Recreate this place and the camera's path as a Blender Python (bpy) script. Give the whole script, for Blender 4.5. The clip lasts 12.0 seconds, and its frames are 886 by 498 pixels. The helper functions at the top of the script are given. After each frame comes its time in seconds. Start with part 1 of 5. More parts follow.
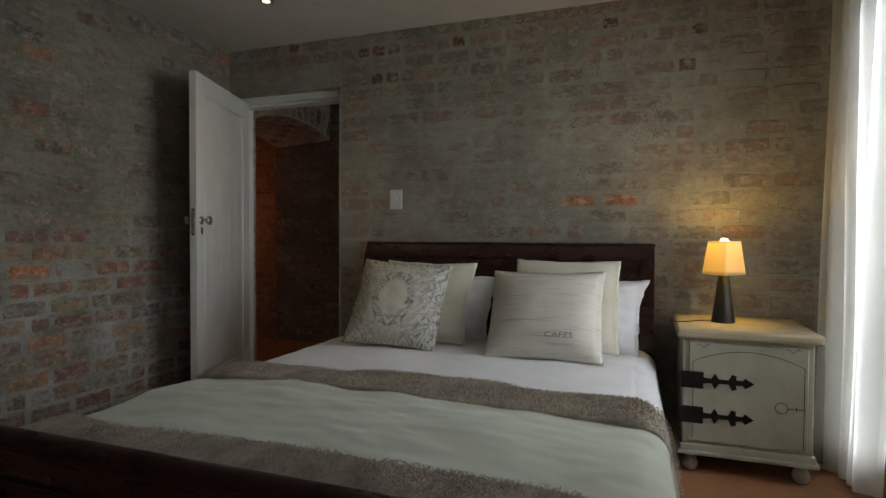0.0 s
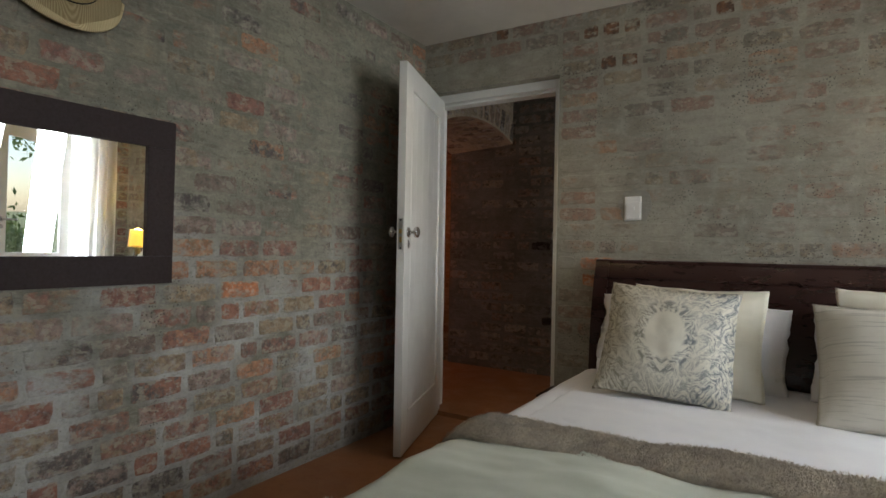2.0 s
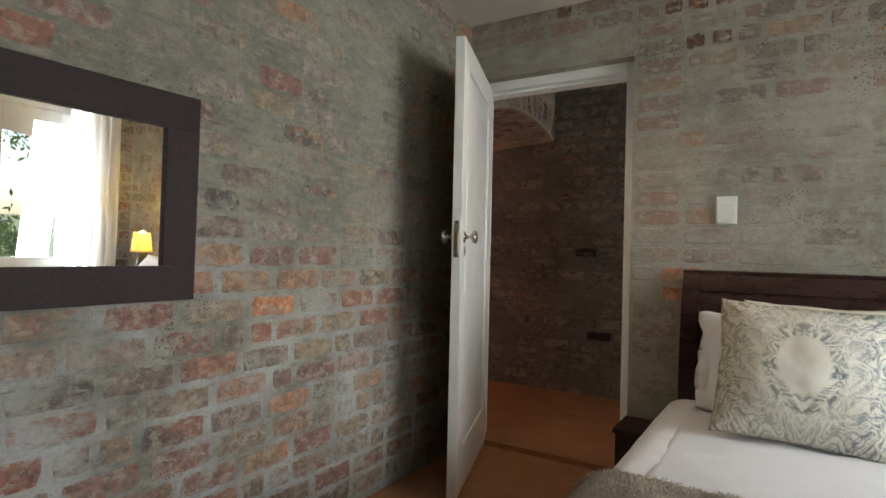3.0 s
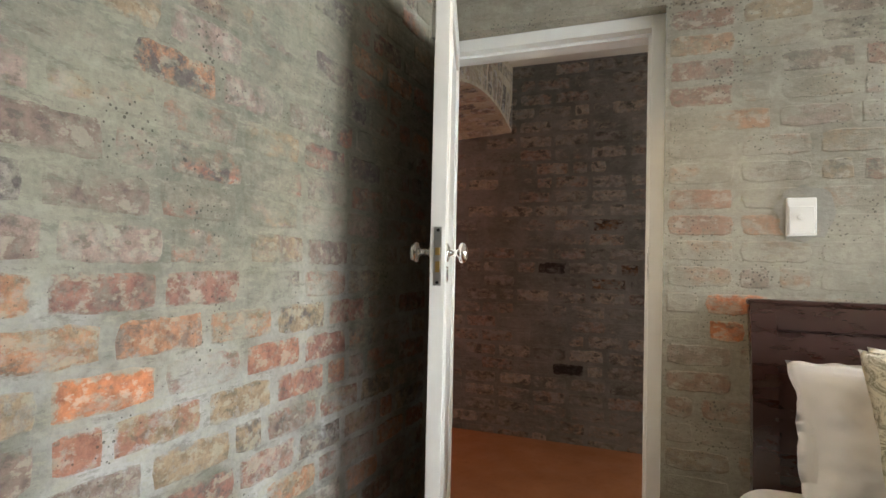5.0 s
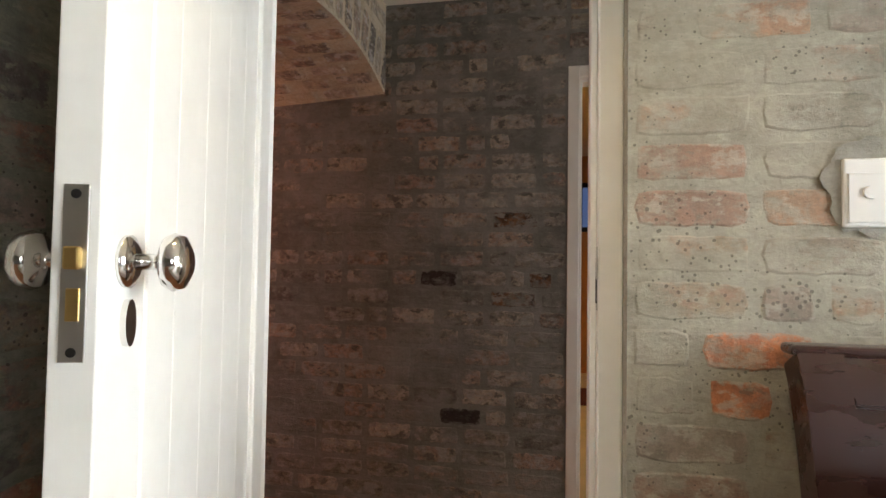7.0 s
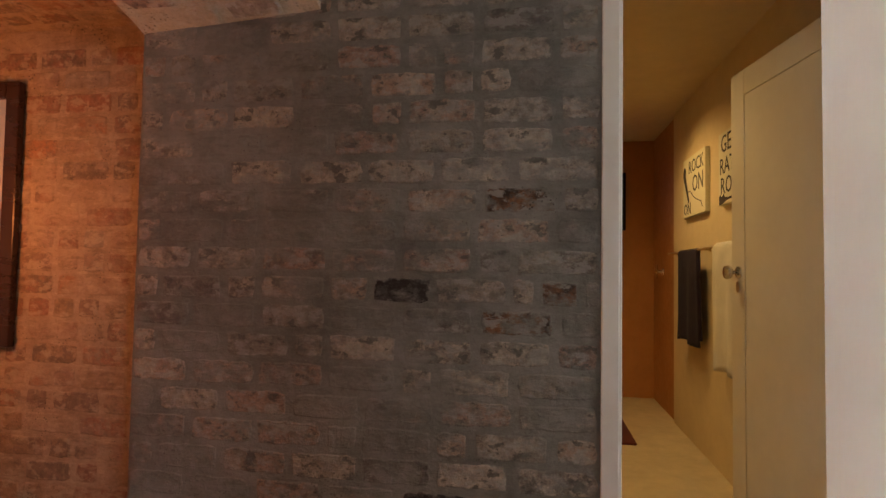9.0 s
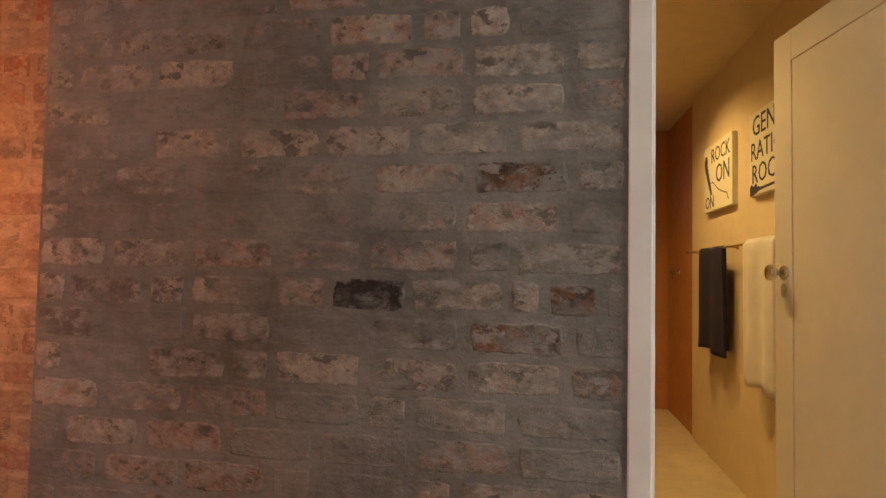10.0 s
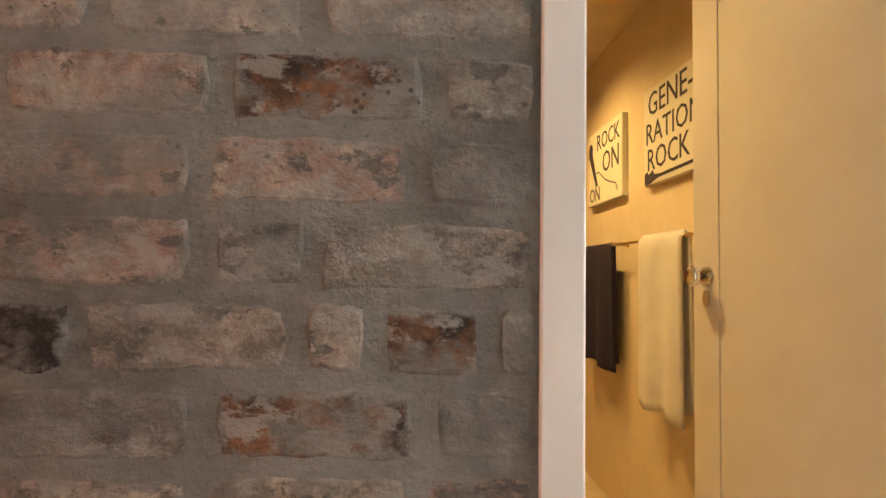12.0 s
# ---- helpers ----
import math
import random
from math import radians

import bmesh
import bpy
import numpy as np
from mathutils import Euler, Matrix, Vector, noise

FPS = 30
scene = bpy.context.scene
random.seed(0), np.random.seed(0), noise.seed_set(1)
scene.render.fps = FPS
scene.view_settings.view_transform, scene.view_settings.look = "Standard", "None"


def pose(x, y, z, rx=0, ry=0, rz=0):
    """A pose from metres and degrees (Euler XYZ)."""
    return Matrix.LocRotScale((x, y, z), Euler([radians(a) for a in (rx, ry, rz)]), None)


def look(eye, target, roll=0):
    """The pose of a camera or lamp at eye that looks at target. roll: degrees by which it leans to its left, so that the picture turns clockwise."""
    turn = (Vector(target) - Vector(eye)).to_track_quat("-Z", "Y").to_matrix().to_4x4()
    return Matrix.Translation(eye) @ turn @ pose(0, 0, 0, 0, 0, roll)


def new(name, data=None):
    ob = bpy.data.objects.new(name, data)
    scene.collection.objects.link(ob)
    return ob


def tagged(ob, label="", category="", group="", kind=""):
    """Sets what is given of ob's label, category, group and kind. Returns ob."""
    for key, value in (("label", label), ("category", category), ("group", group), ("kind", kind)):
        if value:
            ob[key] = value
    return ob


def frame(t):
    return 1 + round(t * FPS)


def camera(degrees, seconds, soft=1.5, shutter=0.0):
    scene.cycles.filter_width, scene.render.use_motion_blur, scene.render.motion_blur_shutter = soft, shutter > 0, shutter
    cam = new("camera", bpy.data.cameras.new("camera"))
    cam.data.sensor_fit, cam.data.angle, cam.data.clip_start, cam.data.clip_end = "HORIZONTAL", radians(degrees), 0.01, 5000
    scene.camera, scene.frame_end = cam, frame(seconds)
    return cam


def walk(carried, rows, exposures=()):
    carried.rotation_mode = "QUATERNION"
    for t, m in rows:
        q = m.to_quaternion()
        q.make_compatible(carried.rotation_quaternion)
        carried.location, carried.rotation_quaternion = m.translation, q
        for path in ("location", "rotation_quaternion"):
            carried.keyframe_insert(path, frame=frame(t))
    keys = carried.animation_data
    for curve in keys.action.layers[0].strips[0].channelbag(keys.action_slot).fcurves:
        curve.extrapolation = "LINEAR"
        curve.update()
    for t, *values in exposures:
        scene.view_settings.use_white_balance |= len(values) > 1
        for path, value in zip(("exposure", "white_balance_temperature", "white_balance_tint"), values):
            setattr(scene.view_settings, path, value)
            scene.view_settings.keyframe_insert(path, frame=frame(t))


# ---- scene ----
cam = camera(77.0, 12.0)
METRES, EYE, TILT, LEAN, TURN = 5.3, 1.08, 0.0, 0.0, 20.0
ROWS = [
    (0.0, 0.0, 0.0, 0.0, 0.01, -1.34, -0.27),
    (0.5, -0.0282, 0.0176, 0.0005, 2.57, -1.03, -0.49),
    (1.0, -0.0539, 0.046, -0.0002, 6.37, -0.7, -0.48),
    (1.5, -0.0874, 0.0783, -0.0003, 10.5, -0.38, -0.83),
    (2.0, -0.125, 0.1019, 0.0023, 12.07, -0.19, -1.02),
    (2.5, -0.1605, 0.1328, 0.003, 12.47, 0.09, -1.21),
    (4.5, -0.2588, 0.2904, 0.009, 5.75, 1.1, -1.4),
    (5.0, -0.2647, 0.3308, 0.0115, 2.0, 1.32, -1.27),
    (5.5, -0.2653, 0.3758, 0.0128, -3.22, 1.48, -1.14),
    (6.0, -0.2517, 0.4198, 0.0162, -6.37, 1.64, -0.95),
    (6.5, -0.2419, 0.4665, 0.0162, -7.81, 1.76, -0.89),
    (8.5, -0.1975, 0.6484, 0.016, -10.68, 2.33, -0.84),
    (9.0, -0.1932, 0.6834, 0.0182, -10.6, 2.27, -0.89),
    (9.5, -0.1802, 0.7198, 0.0186, -10.27, 2.27, -1.01),
    (10.0, -0.1688, 0.7523, 0.0177, -10.19, 2.29, -1.04),
    (10.5, -0.1636, 0.7869, 0.0188, -11.35, 2.35, -1.1),
    (11.0, -0.1497, 0.8214, 0.0189, -14.49, 2.42, -1.07),
    (11.5, -0.1322, 0.8454, 0.0211, -17.61, 2.39, -0.94),
    (12.0, -0.1168, 0.8652, 0.0207, -22.8, 2.44, -0.79),
]
EXPOSURES = [(0.0, -0.52), (1.0, -0.15), (2.0, 0.48), (2.7, 0.9), (4.5, 1.85), (5.5, 2.08), (6.5, 2.15), (8.5, 2.15), (9.5, 2.8), (10.5, 3.25), (11.0, 3.48), (12.0, 3.5)]
walk(cam, [(t, pose(0, 0, EYE, TILT, LEAN, TURN) @ pose(METRES * x, METRES * y, METRES * z, 90 + pitch, roll, yaw)) for t, x, y, z, yaw, pitch, roll in ROWS],
     exposures=EXPOSURES)

# ---- world and lights ----
world = bpy.data.worlds.new("world")
scene.world = world
world.use_nodes = True
wn = world.node_tree.nodes
sky = wn.new("ShaderNodeTexSky")
sky.sky_type, sky.sun_disc = "NISHITA", False
sky.sun_elevation, sky.sun_rotation = radians(38), radians(135)
wn["Background"].inputs[1].default_value = 0.15
world.node_tree.links.new(sky.outputs[0], wn["Background"].inputs[0])


def lamp(name, kind, m, power, color, size=0.1, size_y=None, angle=None):
    data = bpy.data.lights.new(name, kind)
    data.energy, data.color = power, color
    if kind == "AREA":
        data.size = size
        if size_y:
            data.shape, data.size_y = "RECTANGLE", size_y
    elif kind == "SUN":
        data.angle = angle
    else:
        data.shadow_soft_size = size
    ob = new(name, data)
    ob.matrix_world = m
    return ob


lamp("sun", "SUN", look((0, 0, 0), (-0.55, 0.55, -0.60)), 5.0, (1, 0.95, 0.86), angle=radians(0.6))
window_light = lamp("window_daylight", "AREA", look((1.20, 1.88, 1.30), (-0.6, 1.92, 0.55)), 12.5, (0.97, 0.985, 1.0), 0.62, 1.5)
window_light.data.spread = radians(140)
lamp("bedside_bulb", "POINT", pose(0.363, 3.05, 1.045), 13, (1.0, 0.61, 0.09), 0.03)
down = lamp("ceiling_spot_light", "SPOT", pose(-2.03, 2.64, 2.385), 6, (1.0, 0.70, 0.33), 0.02)
down.data.spot_size, down.data.spot_blend = radians(105), 0.8
spots = [lamp("bathroom_spot", "SPOT", pose(-1.72, 6.9, 2.4), 8.0, (1.0, 0.62, 0.22), 0.03),
         lamp("bathroom_spot_near", "SPOT", pose(-2.0, 5.9, 2.4), 6.4, (1.0, 0.65, 0.26), 0.03)]
for s in spots:
    s.data.spot_size, s.data.spot_blend = radians(150), 1.0
# Fill lamp at an unseen, added window; softens the shadow behind the door.
lamp("added_window_fill", "AREA", look((1.20, -0.30, 1.5), (-1.5, 1.2, 0.9)), 4.0, (0.86, 0.94, 1.0), 0.9, 1.0).data.spread = radians(120)
lamp("garden_daylight", "AREA", look((1.15, 2.57, 1.20), (0.60, 2.62, 1.10)), 6.0, (0.84, 0.93, 1.0), 0.24, 1.5).data.spread = radians(110)
# Added strip lamp just behind the curtain, only to brighten the cloth.
lamp("curtain_fill", "AREA", look((1.035, 2.72, 1.12), (0.80, 2.80, 1.12)), 6.0, (0.88, 0.95, 1.0), 0.10, 1.9).data.spread = radians(70)
lamp("far_room_light", "POINT", pose(-4.35, 4.30, 1.4), 3.1, (1.0, 0.27, 0.065), 0.08)
# Added fill with no opening behind it; lifts the hall wall and arch.
lamp("hall_fill", "AREA", look((0.85, 4.2, 1.25), (-2.9, 4.25, 2.1)), 4.9, (0.98, 0.95, 0.90), 0.9, 1.6).data.spread = radians(130)

# ---- materials ----


def mat(name, color=(0.8, 0.8, 0.8), rough=0.5, metal=0.0):
    m = bpy.data.materials.new(name)
    m.use_nodes = True
    b = m.node_tree.nodes["Principled BSDF"]
    b.inputs["Base Color"].default_value = (*color, 1)
    b.inputs["Roughness"].default_value = rough
    b.inputs["Metallic"].default_value = metal
    return m


class Nodes:
    """Short ways to wire a node material."""

    def __init__(self, m):
        self.tree = m.node_tree
        self.shader = m.node_tree.nodes["Principled BSDF"]

    def node(self, kind, **inputs):
        n = self.tree.nodes.new("ShaderNode" + kind)
        for k, v in inputs.items():
            self.put(v, n.inputs[k.replace("_", " ")])
        return n

    def put(self, v, socket):
        if isinstance(v, bpy.types.NodeSocket):
            self.tree.links.new(v, socket)
        else:
            socket.default_value = v

    def place(self, scale=(1, 1, 1)):
        return self.node("Mapping", Vector=self.node("NewGeometry").outputs["Position"], Scale=scale).outputs[0]

    def local(self, scale=(1, 1, 1)):
        return self.node("Mapping", Vector=self.node("TexCoord").outputs["Object"], Scale=scale).outputs[0]

    def noise(self, vector, scale, detail=4.0, rough=0.6):
        return self.node("TexNoise", Vector=vector, Scale=scale, Detail=detail, Roughness=rough).outputs["Fac"]

    def ramp(self, fac, stops, hard=False):
        n = self.node("ValToRGB", Fac=fac)
        r = n.color_ramp
        r.interpolation = "CONSTANT" if hard else "LINEAR"
        while len(r.elements) < len(stops):
            r.elements.new(0.5)
        for e, (p, c) in zip(r.elements, stops):
            e.position = p
            e.color = (*c, 1) if isinstance(c, tuple) else (c, c, c, 1)
        return n.outputs["Color"]

    def mix(self, fac, a, b, mode="MIX"):
        n = self.tree.nodes.new("ShaderNodeMix")
        n.data_type, n.blend_type = "RGBA", mode
        self.put(fac, n.inputs[0])
        for v, i in ((a, 6), (b, 7)):
            self.put((*v, 1) if isinstance(v, tuple) else v, n.inputs[i])
        return n.outputs[2]

    def math(self, op, a, b=0.0, clamp=False):
        n = self.tree.nodes.new("ShaderNodeMath")
        n.operation, n.use_clamp = op, clamp
        self.put(a, n.inputs[0])
        self.put(b, n.inputs[1])
        return n.outputs[0]

    def bump(self, height, strength=0.3, distance=0.01):
        n = self.node("Bump", Height=height, Strength=strength, Distance=distance)
        self.put(n.outputs[0], self.shader.inputs["Normal"])

    def base(self, v):
        self.put(v, self.shader.inputs["Base Color"])

    def rough(self, v):
        self.put(v, self.shader.inputs["Roughness"])


GREY, GREY_DARK, GREY_BLUE = (0.31, 0.30, 0.265), (0.19, 0.185, 0.165), (0.37, 0.375, 0.375)
BRICKS = [(0.0, (0.25, 0.125, 0.095)), (0.16, (0.20, 0.145, 0.12)), (0.30, (0.38, 0.19, 0.11)), (0.36, (0.29, 0.215, 0.14)),
          (0.52, (0.30, 0.22, 0.185)), (0.66, (0.12, 0.10, 0.09)), (0.78, (0.28, 0.25, 0.21)), (0.9, (0.30, 0.14, 0.095))]


def masonry(name, wash, brick=None, grey=GREY, dark=GREY_DARK, island=False, low=0.0, colors=BRICKS, mortar=False, pale=0.0, foot=None, flakes=0.5, rim_width=0.011, trowel=1.0, chips=0.0, pitted=0.0, high=0.0):
    """Old clay brick under a thin smear of cement. wash: how much the smear hides; low: how much less of it there is near the floor;
    pale: how much the clay's colour fades to the cement's; foot: the cement's colour near the floor."""
    m = mat(name, rough=0.9)
    n = Nodes(m)
    p = n.place()
    big, mid, fine = n.noise(p, 1.6, 3), n.noise(p, 13, 6, 0.7), n.noise(p, 75, 6, 0.75)
    z = n.node("SeparateXYZ", Vector=p).outputs["Z"]
    light = grey
    if foot:
        zz = n.math("ADD", z, n.math("MULTIPLY", n.math("SUBTRACT", big, 0.5), 1.2))
        light = n.mix(n.node("MapRange", Value=zz, From_Min=0.8, From_Max=1.3).outputs[0], foot, grey)
    cement = n.mix(n.ramp(n.noise(p, 3.1, 4, 0.6), [(0.36, 0.0), (0.62, 1.0)]), dark, light)
    cement = n.mix(n.ramp(mid, [(0.48, 0.0), (0.7, 0.45)]), cement, tuple(min(0.6, g * 1.4) for g in grey))
    cement = n.mix(0.42 * trowel, cement, n.ramp(fine, [(0.3, 0.4), (0.5, 0.9), (0.75, 1.35)]), "MULTIPLY")
    scrape = n.noise(n.place((0.6, 0.6, 2.0)), 20, 8, 0.78)
    cement = n.mix(n.ramp(scrape, [(0.54, 0.0), (0.60, 0.4 * trowel)]), cement, tuple(min(0.6, g * 1.4) for g in grey))
    cement = n.mix(n.ramp(scrape, [(0.40, 0.45 * trowel), (0.45, 0.0)]), cement, tuple(g * 0.6 for g in dark))
    pit_size = n.ramp(n.noise(p, 5, 3), [(0.45 - 0.10 * pitted, 0.0), (0.7 - 0.08 * pitted, 0.26 + 0.05 * pitted)])
    pits = n.math("LESS_THAN", n.node("TexVoronoi", Vector=p, Scale=70.0).outputs["Distance"], pit_size)
    if mortar:
        color = cement
    else:
        if brick is not None:
            clay = n.mix(n.ramp(n.noise(p, 22, 5), [(0.4, 0.0), (0.62, 1.0)]), brick[0], brick[1])
            rnd = 0.5
        else:
            rnd = n.node("NewGeometry").outputs["Random Per Island"] if island else n.node("ObjectInfo").outputs["Random"]
            clay = n.ramp(rnd, colors, True)
            other = n.ramp(n.math("FRACT", n.math("MULTIPLY", rnd, 7.31)), colors, True)
            clay = n.mix(n.ramp(n.noise(p, 16, 6, 0.75), [(0.46, 0.0), (0.56, 0.9)]), clay, other)
        clay = n.mix(0.85, clay, n.ramp(n.noise(p, 30, 7, 0.72), [(0.30, 0.40), (0.5, 0.95), (0.70, 1.45)]), "MULTIPLY")
        flake = n.noise(n.place((0.85, 0.85, 1.35)), 19, 9, 0.68)
        clay = n.mix(n.ramp(flake, [(0.53 - chips * 0.02, 0.0), (0.58 - chips * 0.02, flakes)]), clay, tuple(min(0.6, g * (1.55 - 0.1 * chips)) for g in grey))
        clay = n.mix(n.ramp(flake, [(0.39 + chips * 0.02, 0.55 + 0.3 * chips), (0.425 + chips * 0.02, 0.0)]), clay, tuple(g * 0.35 for g in grey))
        if brick is None:
            clay = n.mix(n.ramp(n.noise(p, 33, 6, 0.75), [(0.52, 0.0), (0.62, 0.5)]), clay, cement)
            if pale:
                clay = n.mix(pale, clay, cement)
        smear = n.noise(n.place((1.0, 1.0, 1.8)), 8, 7, 0.72)
        cover = n.math("ADD", smear, n.math("MULTIPLY", n.math("SUBTRACT", big, 0.5), 0.7))
        cover = n.math("ADD", cover, n.math("MULTIPLY", n.math("SUBTRACT", n.math("FRACT", n.math("MULTIPLY", rnd, 13.7)), 0.5), 0.30))
        if low:
            cover = n.math("ADD", cover, n.math("MULTIPLY", n.math("SUBTRACT", z, 1.05), low))
        if high:
            cover = n.math("SUBTRACT", cover, n.math("MULTIPLY", n.node("MapRange", Value=z, From_Min=2.08, From_Max=2.2).outputs[0], high))
        edge = 0.98 - wash
        fac = n.node("MapRange", Value=cover, From_Min=edge - 0.07, From_Max=edge + 0.07).outputs[0]
        if not island:
            g = n.node("SeparateXYZ", Vector=n.node("TexCoord").outputs["Generated"])
            dx = n.math("MULTIPLY", n.math("SUBTRACT", 0.5, n.math("ABSOLUTE", n.math("SUBTRACT", g.outputs["X"], 0.5))), 0.2)
            dz = n.math("MULTIPLY", n.math("SUBTRACT", 0.5, n.math("ABSOLUTE", n.math("SUBTRACT", g.outputs["Z"], 0.5))), 0.078)
            rim = n.math("ADD", n.math("MINIMUM", dx, dz), n.math("MULTIPLY", n.math("SUBTRACT", n.noise(p, 24, 6, 0.75), 0.5), 0.075))
            fac = n.math("MAXIMUM", fac, n.node("MapRange", Value=rim, From_Min=rim_width, From_Max=rim_width - 0.009).outputs[0])
        fac = n.math("MULTIPLY", fac, 0.93)
        color = n.mix(fac, clay, cement)
    n.base(n.mix(n.math("MULTIPLY", pits, 0.75 * min(1.0, trowel + 0.3 * pitted)), color, (0.045, 0.04, 0.032)))
    n.bump(n.math("SUBTRACT", n.math("ADD", n.math("MULTIPLY", mid, 1.0), n.math("ADD", n.math("MULTIPLY", fine, 0.25), n.math("MULTIPLY", n.noise(n.place((0.85, 0.85, 1.3)), 24, 5, 0.6), 0.5 * chips))), n.math("MULTIPLY", pits, 0.4)), 0.45 + 0.3 * chips, 0.014)
    return m


def painted(name, color, rough=0.45, streak=0.06):
    m = mat(name, color, rough)
    n = Nodes(m)
    p = n.place()
    dirty = tuple(c * (1 - streak * 3) for c in color)
    n.base(n.mix(n.ramp(n.noise(p, 5, 5), [(0.35, 0.0), (0.8, 0.6)]), color, dirty))
    n.rough(n.ramp(n.noise(p, 20, 3), [(0.3, rough * 0.85), (0.7, min(1.0, rough * 1.2))]))
    n.bump(n.noise(n.place((1, 1, 0.25)), 60, 3), 0.08, 0.004)
    return m


def cloth(name, color, other=None, weave=700, scale=(1, 1, 1), rough=0.95, bump=0.25):
    m = mat(name, color, rough)
    n = Nodes(m)
    p = n.local(scale)
    other = other or tuple(c * 0.86 for c in color)
    n.base(n.mix(n.ramp(n.noise(p, 7, 5), [(0.35, 0.0), (0.7, 1.0)]), color, other))
    n.bump(n.math("ADD", n.noise(p, weave * 0.5, 2), n.math("MULTIPLY", n.noise(p, 18, 4), 1.2)), bump, 0.004)
    m.node_tree.nodes["Principled BSDF"].inputs["Sheen Weight"].default_value = 0.2
    return m


def wood(name, dark, light, rough=0.3, scale=(1, 12, 12), coat=0.0):
    m = mat(name, dark, rough)
    n = Nodes(m)
    p = n.local(scale)
    n.base(n.mix(n.ramp(n.noise(p, 6, 6, 0.7), [(0.3, 0.0), (0.75, 1.0)]), dark, light))
    n.rough(n.ramp(n.noise(p, 9, 4), [(0.3, rough * 0.8), (0.7, min(1.0, rough * 1.3))]))
    n.bump(n.noise(p, 30, 4), 0.03, 0.003)
    m.node_tree.nodes["Principled BSDF"].inputs["Coat Weight"].default_value = coat
    return m


LEFT = dict(grey=(0.262, 0.248, 0.19), dark=(0.178, 0.172, 0.135), foot=(0.42, 0.415, 0.40))
BED = dict(trowel=0.55, grey=(0.365, 0.34, 0.278), dark=(0.255, 0.235, 0.188))
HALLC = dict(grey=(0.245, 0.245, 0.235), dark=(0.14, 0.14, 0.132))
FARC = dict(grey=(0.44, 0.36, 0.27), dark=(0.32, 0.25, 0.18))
# Lighter, warmer cement: the light on arch and pier is put into the colour.
ARCH_LIT = dict(grey=(0.60, 0.52, 0.39), dark=(0.42, 0.36, 0.27))
brick_left = masonry("brick_left_wall", 0.40, low=0.17, high=0.12, **LEFT)
mortar_left = masonry("mortar_left_wall", 0, mortar=True, **LEFT)
brick_bed = masonry("brick_bed_wall", 0.485, low=-0.07, high=0.16, pitted=0.8, pale=0.36, **BED)
mortar_bed = masonry("mortar_bed_wall", 0, mortar=True, pitted=0.8, **BED)
brick_bed_far = masonry("brick_bed_wall_far", 0.47, high=0.16, island=True, pale=0.35, **BED)
HALL = [(0.0, (0.32, 0.228, 0.19)), (0.14, (0.25, 0.22, 0.19)), (0.30, (0.40, 0.35, 0.30)), (0.44, (0.22, 0.205, 0.185)),
        (0.56, (0.14, 0.125, 0.115)), (0.66, (0.37, 0.265, 0.205)), (0.72, (0.30, 0.27, 0.23)), (0.86, (0.42, 0.36, 0.30))]
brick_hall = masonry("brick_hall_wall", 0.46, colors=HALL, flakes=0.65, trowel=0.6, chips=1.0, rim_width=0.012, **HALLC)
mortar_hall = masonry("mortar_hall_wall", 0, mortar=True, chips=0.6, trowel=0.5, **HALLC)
brick_island = masonry("brick_joined", 0.40, island=True)
brick_dark = masonry("brick_burnt", 0.28, brick=((0.022, 0.018, 0.02), (0.03, 0.024, 0.024)), rim_width=0.013, flakes=0.1, **HALLC)
brick_rust = masonry("brick_rusty", 0.35, brick=((0.22, 0.105, 0.05), (0.04, 0.025, 0.018)), rim_width=0.016, flakes=0.7, chips=0.5, **HALLC)
brick_orange = masonry("brick_orange", 0.28, brick=((0.52, 0.20, 0.09), (0.40, 0.17, 0.10)), rim_width=0.015, **BED)
brick_far = masonry("brick_far_room", 0.42, pale=0.25, **FARC)
mortar_far = masonry("mortar_far_room", 0, mortar=True, **FARC)
plaster_white = painted("ceiling_paint", (0.62, 0.58, 0.52), 0.9)
plaster_hall = painted("hall_ceiling_paint", (0.80, 0.76, 0.68), 0.9)
plaster_yellow = painted("bathroom_plaster", (0.72, 0.59, 0.37), 0.8)
plaster_brown = painted("shower_plaster", (0.50, 0.23, 0.085), 0.6, 0.1)
paint_door = painted("door_paint", (0.78, 0.77, 0.72), 0.35)
paint_frame = painted("frame_paint", (0.86, 0.855, 0.82), 0.4)
paint_bath_door = painted("bathroom_door_paint", (0.74, 0.68, 0.56), 0.4)
chrome = mat("chrome", (0.75, 0.74, 0.72), 0.12, 1.0)
steel = mat("brushed_steel", (0.5, 0.49, 0.46), 0.35, 1.0)
brass = mat("brass", (0.6, 0.42, 0.16), 0.3, 1.0)
iron = mat("black_iron", (0.02, 0.019, 0.018), 0.5, 0.6)
plastic = mat("white_plastic", (0.78, 0.77, 0.74), 0.35)
black = mat("hole_shade", (0.01, 0.01, 0.01), 0.8)
mahogany = wood("mahogany", (0.030, 0.010, 0.008), (0.036, 0.012, 0.0095), 0.28, (1, 3, 3), coat=0.3)
wenge = wood("dark_stained_wood", (0.027, 0.016, 0.016), (0.042, 0.026, 0.025), 0.6)
wenge.node_tree.nodes["Principled BSDF"].inputs["Specular IOR Level"].default_value = 0.25
mirror_glass = mat("mirror_silver", (0.92, 0.92, 0.92), 0.01, 1.0)
glass = mat("window_glass", (1, 1, 1), 0.0)
glass.node_tree.nodes["Principled BSDF"].inputs["Transmission Weight"].default_value = 1.0
sheet = cloth("white_cotton", (0.80, 0.80, 0.82), (0.76, 0.76, 0.79))
